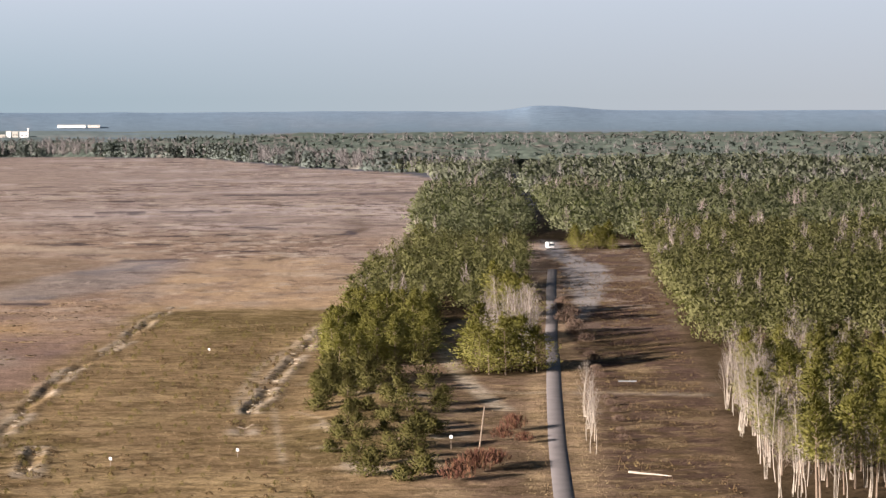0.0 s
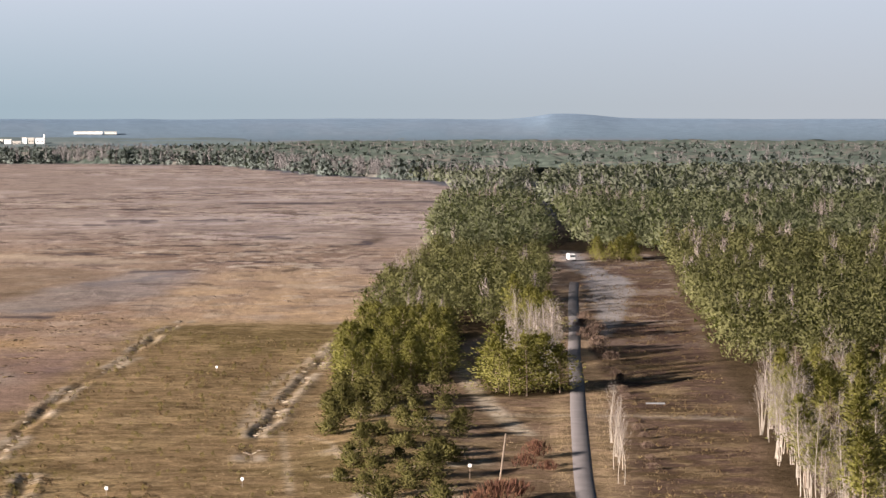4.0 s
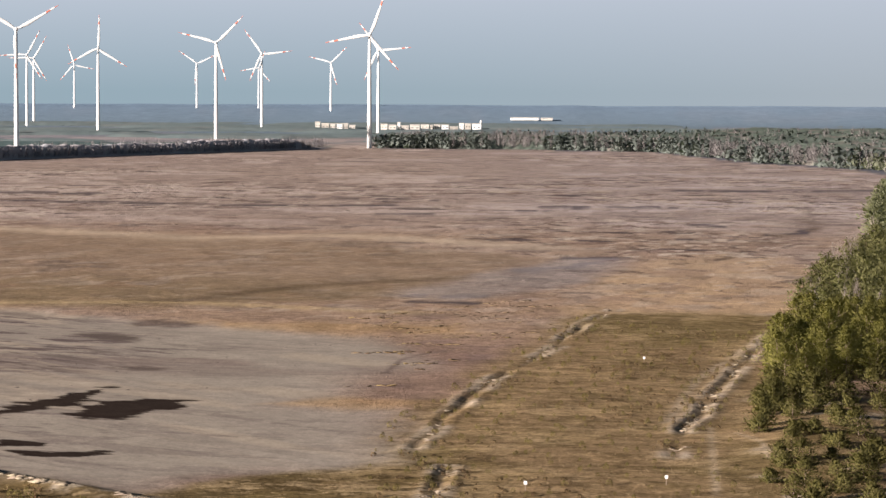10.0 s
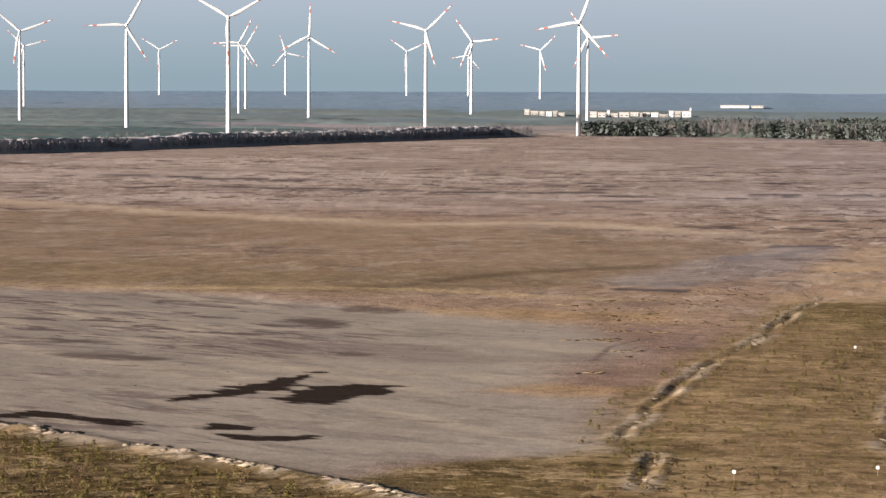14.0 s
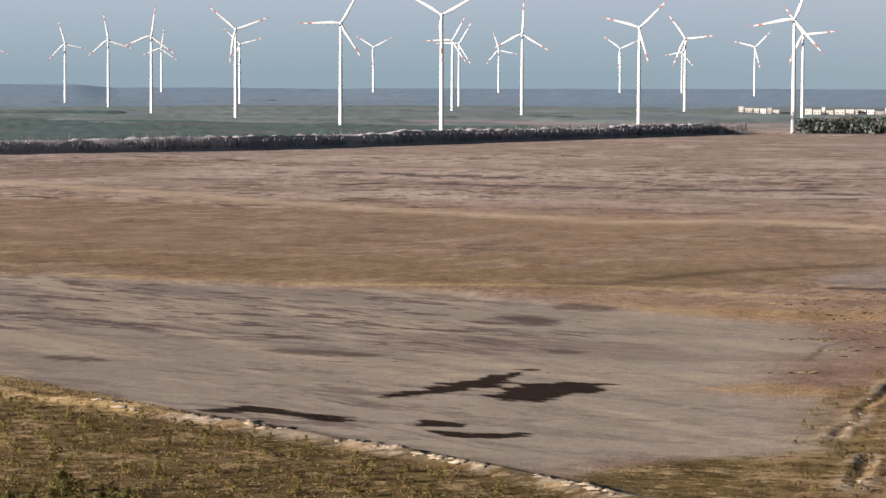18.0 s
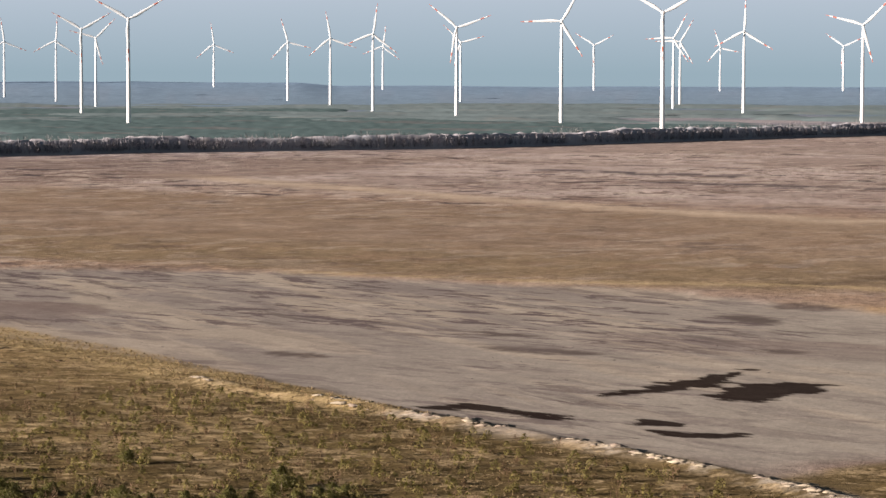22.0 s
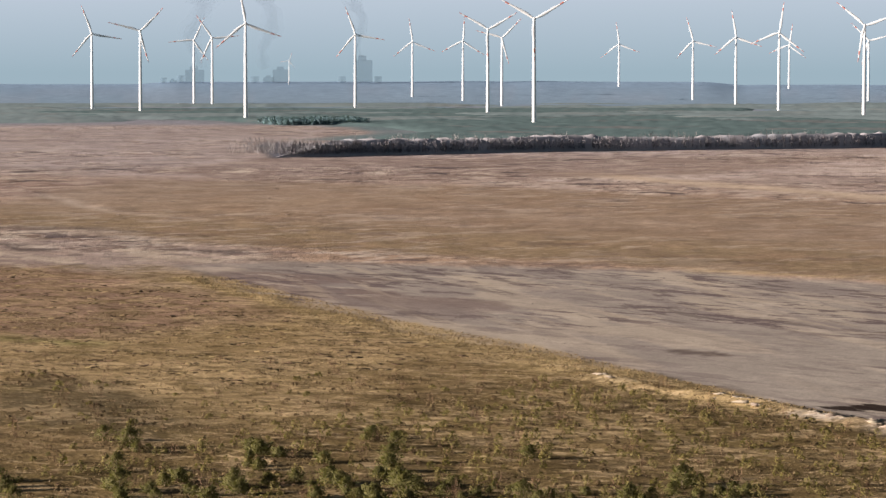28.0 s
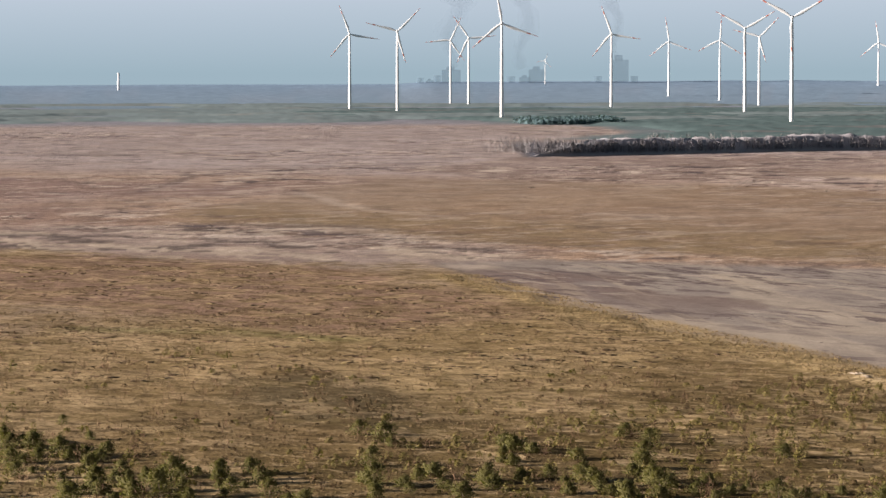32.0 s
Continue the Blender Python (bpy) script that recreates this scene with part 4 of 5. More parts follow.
for me_, mat_ in ((B_ROOT, M_WHITE), (B_MARK, M_RED), (B_GAP, M_WHITE), (B_TIP, M_RED)):
    me_.materials.append(mat_)


def turbine(hub_height=100.0):
    """A wind turbine that faces -y, its hub at the height given."""
    t = empty("wind_turbine")
    part("tower", revolved([(2.15, -6), (2.1, 0), (1.9, 30), (1.6, 65), (1.2, hub_height - 1.6)]), M_WHITE, t, "tapering white steel tower")
    bm = box(bmesh.new(), -1.7, -3.0, hub_height - 1.6, 1.7, 7.5, hub_height + 2.0, 0.6)
    part("nacelle", bm, M_WHITE, t)
    bm = revolved([(1.75, 0), (1.7, 1.0), (1.2, 2.0), (0.4, 2.6)], 16)
    bmesh.ops.transform(bm, matrix=pose(0, -3.0, hub_height + 0.2, 90), verts=bm.verts)
    part("hub", bm, M_WHITE, t)
    for k in range(3):
        b = part("blade", B_ROOT, None, t, "long white blade with red bands")
        b.matrix_basis = pose(0, -4.0, hub_height + 0.2) @ Matrix.Rotation(radians(120 * k), 4, "Y")
        for nm, me_ in (("red_band", B_MARK), ("white_band", B_GAP), ("red_tip", B_TIP)):
            part(nm, me_, None, b)
    return tagged(t, "white three-bladed wind turbine with red blade bands", "wind turbine", "wind farm")


def rotor_turn(t, degrees):
    for k, b in enumerate(o for o in t.children if o.name.startswith("blade")):
        b.matrix_basis = pose(0, -4.0, 100.2) @ Matrix.Rotation(radians(120 * k + degrees), 4, "Y")


TURBINES = [(-497, 2370, 20), (-739, 2740, 45), (-894, 3537, 84), (-745, 2144, 60), (-983, 3102, 2), (-960, 2458, 29), (-1204, 2758, 70),
            (-1504, 3168, 8), (-1752, 3540, 110), (-2035, 3949, 104), (-1714, 4510, 62), (-1265, 3654, 28), (-1388, 4037, 30), (-1658, 5051, 102),
            (-1336, 4786, 65), (-1440, 5643, 20), (-663, 3197, 85), (-2354, 4274, 112), (-2186, 4627, 8), (-1771, 4052, 75), (-2289, 2744, 100),
            (-2620, 3380, 25)]
TURBINES += [(-2431, 3183, 85), (-2478, 3788, 112), (-2335, 3721, 3), (-2069, 3409, 45), (-1312, 2237, 60), (-1677, 2740, 60), (-2052, 3006, 100),
             (-1683, 2274, 110), (-2094, 2605, 45), (-1040, 4590, 45), (-7050, 9700, 20)]
model = turbine()
for k, (tx, ty, phase) in enumerate(TURBINES):
    far = min(1.0, 4780 / math.hypot(tx, ty - 45))
    m = Matrix.Translation((tx * far, 45 + (ty - 45) * far, 50 * (1 - far) - 0.2 * far)) @ Matrix.Rotation(math.atan2(ty - 45, tx) - radians(90), 4, "Z") @ Matrix.Diagonal((far, far, far, 1))
    t = model if k == 0 else copy_thing(model, m)
    if k == 0:
        t.matrix_basis = m
    rotor_turn(t, phase)

# ---- woods: real trees where the camera comes near ----
rng = np.random.default_rng(7)
PINES = [tree_model("pine_tree", pine_shape(rng, h, s, low, 46, 32, 0.50, 0.42), M_BARK_PINE, mat, lab, "pine tree", "pines beside the cycle path")
         for h, s, low, mat, lab in ((8.2, 2.9, 0.06, M_NEEDLE, "bushy green Scots pine with branches to the ground"),
                                     (9.6, 2.9, 0.12, M_NEEDLE, "bushy green Scots pine in a dense clump"),
                                     (12.5, 2.4, 0.42, M_NEEDLE, "tall Scots pine with bare reddish lower trunk"),
                                     (11.5, 2.4, 0.34, M_NEEDLE_B, "dark green Scots pine at the wood's edge"))]
BIRCHES = [tree_model("birch_tree", birch_shape(rng, h, st, tw), M_BARK_BIRCH, mat, lab, "birch tree", "bare birches beside the clearing")
           for h, st, tw, mat, lab in ((13.5, 1, 220, M_TWIG_PALE, "leafless white-barked birch, single slender trunk"),
                                       (12.5, 2, 320, M_TWIG_PALE, "leafless white-barked birch with two stems"),
                                       (11.0, 3, 400, M_TWIG_PALE, "leafless white-barked birch with several stems"),
                                       (12.0, 1, 340, M_TWIG, "leafless birch with brown twigs"))]
YOUNG = [tree_model("young_pine", pine_shape(rng, h, s, 0.02, 28, 30, 0.34, 0.5), M_BARK_PINE, M_YOUNG, lab, "young pine", "young pines on the heath")
         for h, s, lab in ((2.2, 1.25, "small self-sown young pine among dry grass"), (3.0, 1.5, "young pine with branches to the ground"), (1.6, 1.15, "low young pine, broad as it is high"))]
used = set()


def plant(models, x, y, size):
    k = int(rng.integers(0, len(models)))
    m = planted(x, y, rng.uniform(0, 6.28), size * rng.uniform(0.72, 1.2))
    if models[k].name in used:
        return copy_thing(models[k], m @ Matrix.Diagonal((1 / models[k].scale[0],) * 3 + (1,)))
    used.add(models[k].name)
    models[k].matrix_basis = m
    return models[k]


def spread(models, poly, gap, most, size=1.0, near=0.0, far=1e9):
    x, y = scatter(rng, poly, gap)
    ok = off_paths(x, y) & (np.hypot(x, y - 40) < far) & (np.hypot(x, y - 40) >= near)
    x, y = x[ok], y[ok]
    order = np.argsort(np.hypot(x, y - 40))[:most]
    for k in order:
        plant(models, float(x[k]), float(y[k]), size)
    return len(x)


spread(PINES[:2], CLUMP_WEST, 4.2, 118, 0.82)
spread(PINES[:2], [(-1, 498), (5, 494), (11.5, 501), (12.0, 512), (0, 512)], 3.6, 10, 1.1)
spread(PINES[1:3], [(12, 600), (14, 640), (16, 700), (5, 690), (4, 610)], 5.0, 14, 1.0)
spread(PINES[:2], [(33, 900), (46, 900), (48, 925), (33, 925)], 4.5, 14, 0.8)
spread(BIRCHES[1:3], [(0, 516), (12, 514), (13, 580), (12, 600), (3, 600)], 4.0, 26, 1.2)
spread(PINES[:2], [(0, 540), (12, 560), (13, 600), (3, 600)], 5.0, 10, 1.0)
spread(BIRCHES[1:3], [(17.6, 380), (20.0, 440), (21.5, 458), (18.2, 458), (16.8, 420)], 3.8, 8, 0.75)
spread(YOUNG, SCRUB, 7.2, 48, 1.15)
spread(YOUNG[:2], [(-30, 462), (-12, 474), (-8, 484), (-10, 505), (-22, 500), (-28, 490)], 6.5, 10, 1.5)
spread(YOUNG[:2], [(-28, 455), (-22, 455), (-24, 500), (-30, 560), (-33, 560), (-29, 500)], 5.5, 14, 1.2)
EDGE = [(38, 340), (39, 402), (43, 467), (45, 538), (48, 667), (50, 740), (56, 905), (150, 905), (150, 340)]
spread(BIRCHES, EDGE, 6.4, 100, 0.95, far=560)
spread(BIRCHES[:3], [(38.5, 340), (39.5, 402), (43, 467), (45, 538), (51, 538), (49, 467), (45, 402), (44, 340)], 4.0, 46, 0.92)
spread(PINES[2:], [(40.5, 340), (41.5, 402), (45, 467), (47, 538), (150, 538), (150, 340)], 5.6, 112, 0.92, far=500)


# ---- the woods farther off, and what grows on the heath ----
def crown_template(rng, n, height, spread, low, leaf, ways_up=0.6):
    u = rng.uniform(0, 1, n) ** 0.8
    clump = rng.integers(0, max(3, n // 9), n)
    a = clump * 2.399 + rng.normal(0, 0.5, n)
    rad = spread * np.sqrt(np.clip(1 - (2 * u - 0.75) ** 2 / 1.6, 0.05, 1)) * rng.uniform(0.45, 1.05, n)
    pts = np.stack([rad * np.cos(a), rad * np.sin(a), height * (low + (1 - low) * u)], -1)
    ways = pts * (1, 1, 0) + rng.normal(0, 0.6, (n, 3)) + (0, 0, ways_up)
    hearts = pts * (0.35, 0.35, 0) + np.stack([0 * u, 0 * u, height * (low + (1 - low) * (0.15 + 0.55 * u))], -1)
    return rounded_off(*tufts(rng, pts, ways, leaf, leaf * 0.7), hearts)


def pad_crown(rng, pads, per, height, spread, low, leaf, slim=0.6, lift=0.25):
    """A rounded pine crown: needle tufts gathered in pads round the trunk."""
    u = (np.arange(pads) + rng.uniform(0, 1, pads)) / pads
    a = np.arange(pads) * 2.399 + rng.normal(0, 0.4, pads)
    rad = spread * np.sqrt(np.clip(1 - ((u - 0.35) / 0.72) ** 2, 0.02, 1)) * rng.uniform(0.4, 0.95, pads)
    c = np.stack([rad * np.cos(a), rad * np.sin(a), height * (low + (1 - low) * u * 0.95)], -1)
    s = spread * 0.36 * rng.uniform(0.7, 1.25, pads)
    c, s = np.repeat(c, per, 0), np.repeat(s, per)[:, None]
    pts = c + rng.normal(0, 1, c.shape) * s * (1, 1, 0.6)
    ways = pts * (0.6, 0.6, 0) / spread + rng.normal(0, 0.5, c.shape) + (0, 0, 0.5)
    hearts = 0.35 * (c - s * (0, 0, 0.7)) + 0.65 * np.array((0, 0, height * (low + 0.3 * (1 - low))))
    v, f, normals = rounded_off(*tufts(rng, pts, ways, leaf, leaf * slim), hearts)
    normals = normals + (0, 0, lift)
    return v, f, normals / np.linalg.norm(normals, axis=1, keepdims=True)


def clump_template(rng, n, height, spread, low, size, leaves=0, leaf=0.8, tall=0.85, lift=0.12):
    """A crown of small closed clumps that are lit as one soft mass, fringed with single leaves."""
    cube = np.array([(1, 0, 0), (-1, 0, 0), (0, 1, 0), (0, -1, 0), (0, 0, 1), (0, 0, -1)], float)
    face = np.array([(0, 2, 4), (2, 1, 4), (1, 3, 4), (3, 0, 4), (2, 0, 5), (1, 2, 5), (3, 1, 5), (0, 3, 5)])
    verts, faces, normals = [], [], []
    for k in range(n):
        u = (k + 0.5) / n
        a = k * 2.399 + rng.normal(0, 0.4)
        rad = spread * (1.02 - 0.95 * u**1.6) * rng.uniform(0.35, 0.8) * (u < 0.93)
        c = np.array((rad * math.cos(a), rad * math.sin(a), height * (low + (1 - low) * u)))
        t = rng.uniform(0, 1.57)
        ball = cube * rng.uniform(0.7, 1.25, (6, 1)) * size * (1.15 - 0.5 * u) * (1, 1, tall)
        ball = ball @ np.array([(math.cos(t), math.sin(t), 0), (-math.sin(t), math.cos(t), 0), (0, 0, 1)])
        out = 0.55 * ball / size + 0.6 * (c + ball) * (1, 1, 0) / spread + (0, 0, lift + 0.4 * u)
        verts.append(c + ball)
        faces.append(face + 6 * k)
        normals.append(out / (np.linalg.norm(out, axis=1, keepdims=True) + 1e-9))
    if leaves:
        v, f, m = crown_template(rng, leaves, height * 1.03, spread * 1.1, low, leaf)
        verts.append(v)
        faces.append(f + 6 * n)
        normals.append(m)
    return np.concatenate(verts), np.concatenate(faces), np.concatenate(normals)


def bare_template(rng, n, height, spread, width, lift=0.0):
    a, h = rng.uniform(0, 6.283, n), rng.uniform(0.3, 1.0, n)
    rad = spread * rng.uniform(0, 1, n) * np.sin(np.pi * np.clip(h * 0.9, 0, 1)) ** 0.7
    pts = np.stack([rad * np.cos(a), rad * np.sin(a), h * height], -1)
    ways = np.stack([0.35 * np.cos(a), 0.35 * np.sin(a), np.ones(n)], -1) + rng.normal(0, 0.2, (n, 3))
    v, f, normals = rounded_off(*tufts(rng, pts, ways, height * 0.28, width), pts * (0.3, 0.3, 0.97))
    normals = normals + (0, 0, lift)
    return v, f, normals / np.linalg.norm(normals, axis=1, keepdims=True)


def trunk_template(rng, height, radius):
    return tube([(0, 0, -0.2), (rng.normal(0, 0.2), rng.normal(0, 0.2), height * 0.5), (rng.normal(0, 0.4), rng.normal(0, 0.4), height)], [radius, radius * 0.7, radius * 0.2], 3)


def far_wood(poly, gap, near, far, density=1.0, seed=1):
    g = np.random.default_rng(seed)
    x, y = scatter(g, poly, gap)
    r = np.hypot(x, y - 40)
    ok = (r >= near) & (r < far) & off_paths(x, y) & (g.uniform(0, 1, len(x)) < density)
    return x[ok], y[ok], g


MID_PINE = [pad_crown(rng, 13, 20, 11.0, 2.9, 0.30, 0.75, 0.6, 0.15) for k in range(6)]
FIELD_PINE = [pad_crown(rng, 10, 12, 11.0, 3.3, 0.30, 1.15, 0.6, 0.35) for k in range(6)]
LOW_PINE = [pad_crown(rng, 8, 7, 11.0, 4.2, 0.30, 1.9, 0.8, 0.9) for k in range(6)]
MID_BARE = [bare_template(rng, 70, 12.0, 1.7, 0.12) for k in range(4)]
LOW_BARE = [bare_template(rng, 40, 12.0, 2.4, 0.26, 1.0) for k in range(4)]
TRUNKS = [trunk_template(rng, 9.0, 0.13) for k in range(3)]


def mixed_wood(tag, poly, gap, near, far, pines, bares, mat, seed, share=0.3, size=1.0, trunks=True):
    x, y, g = far_wood(poly, gap, near, far, 1.0, seed)
    bare = fbm(x, y, 22, 200 + seed, 3) + 0.06 * g.uniform(-1, 1, len(x))
    bare = bare > np.quantile(bare, 1 - share)
    s = size * (0.62 + 0.5 * fbm(x, y, 45, 210 + seed, 3)) * g.uniform(0.68, 1.3, len(x))
    stuff("pine_wood", g, (x[~bare], y[~bare]), pines, s[~bare], mat, "dense green pine wood " + tag, "forest")
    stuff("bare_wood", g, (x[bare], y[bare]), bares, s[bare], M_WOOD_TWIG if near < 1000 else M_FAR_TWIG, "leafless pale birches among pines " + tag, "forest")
    if trunks:
        stuff("trunks", g, (x[bare], y[bare]), TRUNKS, s[bare] * 1.2, M_BARK_BIRCH, "slender pale trunks of the wood " + tag, "forest")


mixed_wood("beside the clearing", EDGE, 5.3, 495, 900, MID_PINE, MID_BARE, M_NEEDLE_MID, 31, 0.12)
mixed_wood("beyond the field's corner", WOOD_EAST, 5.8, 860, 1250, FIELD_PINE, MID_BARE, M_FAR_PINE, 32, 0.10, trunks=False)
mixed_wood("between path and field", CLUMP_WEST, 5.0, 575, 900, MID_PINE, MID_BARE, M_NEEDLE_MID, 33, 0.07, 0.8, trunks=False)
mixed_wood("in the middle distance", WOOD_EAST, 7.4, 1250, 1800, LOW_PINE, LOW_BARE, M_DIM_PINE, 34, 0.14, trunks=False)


def canopy(name, az0, az1, cols, near, far, rows, poly, top, lump, mat, label, seed, mask=None, soft=20):
    """The unbroken roof of a far wood: crown against crown, closed down to the ground at its edges."""
    a, r = np.radians(np.linspace(az0, az1, cols)), 1 / np.linspace(1 / near, 1 / far, rows)
    r, a = np.meshgrid(r, a, indexing="ij")
    x, y = -r * np.sin(a), 40 + r * np.cos(a)
    w = step(inside(x, y, poly, soft), 0.85, 1.0) if poly else np.ones(x.shape)
    if mask:
        w = w * mask(np.degrees(a), r)
    tall = top * (0.72 + 0.56 * fbm(x, y, 70, seed, 3)) + lump * 2 * (value_noise(x, y, 9, seed + 5) - 0.5) + 0.5 * lump * (value_noise(x, y, 31, seed + 7) - 0.5)
    z = terrain(x, y) - 0.4 + np.sqrt(w) * tall
    idx = np.arange(x.size).reshape(x.shape)
    quad = np.stack([idx[:-1, :-1], idx[:-1, 1:], idx[1:, 1:], idx[1:, :-1]], -1).reshape(-1, 4)
    quad = quad[(w.ravel()[quad] > 0.03).any(1)]
    keep, quad = np.unique(quad, return_inverse=True)
    me = numpy_mesh(name, np.stack([x, y, z], -1).reshape(-1, 3)[keep], quad.reshape(-1, 4), True)
    return tagged(part(name, me, mat), label, "forest", kind="stuff")


def mottled(name, colour, patches, spots, low, high, scale):
    """Tree cover far off: one green with patches of another, and fine spots over both."""
    m = material(name, colour, 0.95, 0.12, scale * 3, 0.25, bump=0.0)
    n, l = m.node_tree.nodes, m.node_tree.links
    b = n["Principled BSDF"]
    b.inputs["Specular IOR Level"].default_value = 0.0
    base = b.inputs["Base Color"].links[0].from_socket
    co = n.new("ShaderNodeTexCoord")
    for tone, size, lo, hi, much in ((patches, scale, low, high, 0.85), (spots, 0.16, 0.56, 0.64, 0.55)):
        tex, mr, mx = n.new("ShaderNodeTexNoise"), n.new("ShaderNodeMapRange"), n.new("ShaderNodeMix")
        tex.inputs["Scale"].default_value, tex.inputs["Detail"].default_value, tex.inputs["Roughness"].default_value = size, 7, 0.68
        l.new(co.outputs["Object"], tex.inputs["Vector"])
        mr.inputs[1].default_value, mr.inputs[2].default_value, mr.inputs[4].default_value = lo, hi, much
        l.new(tex.outputs[0], mr.inputs[0])
        mx.data_type = "RGBA"
        mx.inputs[7].default_value = (*tone, 1)
        l.new(mr.outputs[0], mx.inputs[0])
        l.new(base, mx.inputs[6])
        base = mx.outputs[2]
    l.new(base, b.inputs["Base Color"])
    return m


# roof and block colours hold the blue of distance haze
M_FAR_ROOF = mottled("hazy_wood_roof", (0.135, 0.165, 0.135), (0.215, 0.195, 0.172), (0.075, 0.105, 0.100), 0.53, 0.60, 0.014)
M_PLANT_ROOF = mottled("hazy_plantation_roof", (0.112, 0.158, 0.155), (0.165, 0.170, 0.165), (0.075, 0.120, 0.122), 0.55, 0.60, 0.006)
M_BELT_ROOF = mottled("hazy_belt_roof", (0.180, 0.225, 0.225), (0.215, 0.235, 0.225), (0.140, 0.185, 0.195), 0.52, 0.62, 0.008)
M_BLOCK = leafy("hazy_block_needles", (0.20, 0.315, 0.345), second=(0.225, 0.34, 0.365), hue=0.05, through_light=0.1, scale=0.02)
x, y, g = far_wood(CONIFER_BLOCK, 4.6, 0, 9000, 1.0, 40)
stuff("conifer_block", g, (x, y), [pad_crown(rng, 7, 6, 9.0, 3.0, 0.05, 2.2, 0.9, 2.5) for k in range(4)], g.uniform(0.6, 0.75, len(x)), M_BLOCK, "dense conifer block beside the field, teal with painted haze", "forest")
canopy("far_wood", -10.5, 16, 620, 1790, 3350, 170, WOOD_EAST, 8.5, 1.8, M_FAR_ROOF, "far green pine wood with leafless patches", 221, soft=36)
x, y, g = far_wood(WOOD_EAST, 6.2, 1790, 2900, 1.0, 35)
depth_in = line_distance(x, y, WOOD_EAST[11:20])[0]
keep = g.uniform(0, 1, len(x)) < np.where(depth_in < 38, 1.0, 0.06)
x, y = x[keep], y[keep]
bare = fbm(x, y, 45, 235, 3) + 0.12 * g.uniform(-1, 1, len(x)) > 0.54
# needle green blued for the haze in front of the far wood
M_EDGE_PINE = leafy("hazy_edge_needles", (0.150, 0.185, 0.168), second=(0.195, 0.22, 0.195), hue=0.10, through_light=0.12, scale=0.02)
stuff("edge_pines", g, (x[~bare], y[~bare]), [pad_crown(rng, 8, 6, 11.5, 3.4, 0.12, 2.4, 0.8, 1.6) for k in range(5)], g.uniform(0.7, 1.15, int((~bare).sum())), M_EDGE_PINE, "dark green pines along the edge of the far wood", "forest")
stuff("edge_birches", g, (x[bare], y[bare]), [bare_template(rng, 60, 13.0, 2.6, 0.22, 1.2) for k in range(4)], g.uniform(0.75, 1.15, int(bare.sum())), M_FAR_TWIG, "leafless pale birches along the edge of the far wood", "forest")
canopy("plantation", 11, 50, 900, 1600, 3600, 110, PLANTATION, 2.6, 0.55, M_PLANT_ROOF, "low pine plantation beneath the turbines, blue-green with painted haze", 231, soft=70)
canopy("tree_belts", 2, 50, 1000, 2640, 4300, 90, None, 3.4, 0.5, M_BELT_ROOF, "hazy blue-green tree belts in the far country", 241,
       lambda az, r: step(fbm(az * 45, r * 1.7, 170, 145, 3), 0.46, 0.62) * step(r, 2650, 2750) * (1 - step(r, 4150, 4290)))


def hedge_mass(line, height, depth, gap):
    """A thicket: a steep front of stems along a line, and a rough roof of twigs running back from it."""
    pts = []
    for (ax, ay), (bx, by) in zip(line, line[1:]):
        n = max(1, int(math.hypot(bx - ax, by - ay) / gap))
        pts += [(ax + (bx - ax) * k / n, ay + (by - ay) * k / n) for k in range(n)]
    pts = np.array(pts + [line[-1]], float)
    way = np.gradient(pts, axis=0)
    way /= np.linalg.norm(way, axis=1, keepdims=True)
    back = np.stack([way[:, 1], -way[:, 0]], -1)
    cols = []
    ends = np.minimum(1, np.minimum(np.arange(len(pts)), np.arange(len(pts))[::-1]) / 22) ** 1.2
    for k, (out, up) in enumerate(((0, -0.04), (0.6, 0.35), (1.6, 0.72), (3.5, 0.93), (8, 1.0), (16, 0.93), (28, 0.88), (44, 0.78), (66, 0.7), (90, 0.5), (110, 0.0))):
        p = pts + back * (ends * out * depth / 110 * (1 if k > 4 else 2) + 2.5 * (value_noise(pts[:, 0], pts[:, 1], 18, 261) - 0.5))[:, None]
        h = ends * height * up * (0.86 + 0.28 * value_noise(pts[:, 0] + 37 * k, pts[:, 1], 5, 263)) * (0.85 + 0.3 * value_noise(pts[:, 0], pts[:, 1], 60, 265))
        cols.append(np.concatenate([p, (terrain(p[:, 0], p[:, 1]) + h)[:, None]], 1))
    v = np.stack(cols, 1)
    idx = np.arange(len(pts) * len(cols)).reshape(len(pts), len(cols))
    f = np.stack([idx[:-1, :-1], idx[:-1, 1:], idx[1:, 1:], idx[1:, :-1]], -1).reshape(-1, 4)
    return numpy_mesh("thicket", v.reshape(-1, 3), f, True)


# stems and twigs paled to grey-blue: haze over the shaded front, painted in
M_STEM = material("thicket_stems", (0.18, 0.17, 0.178), 0.9, 0.15, 0.1, 2, hue=0.1, island=True)
M_THICKET = mottled("hazy_thicket_twigs", (0.38, 0.36, 0.37), (0.36, 0.37, 0.395), (0.325, 0.32, 0.345), 0.5, 0.58, 0.02)
tagged(part("thicket", hedge_mass(THICKET_FRONT, 9.0, 50, 2.2), M_THICKET), "leafless brown thicket along the field's far edge", "thicket", kind="stuff")
line = np.array(THICKET_FRONT, float)
s_ = np.linspace(0, len(line) - 1, 900)
x, y = np.interp(s_, range(len(line)), line[:, 0]) - 6, np.interp(s_, range(len(line)), line[:, 1]) + rng.normal(0, 3, 900)
pick = fbm(x, y, 40, 271, 3) > 0.5
x, y = x[pick] - rng.uniform(0, 25, int(pick.sum())), y[pick]
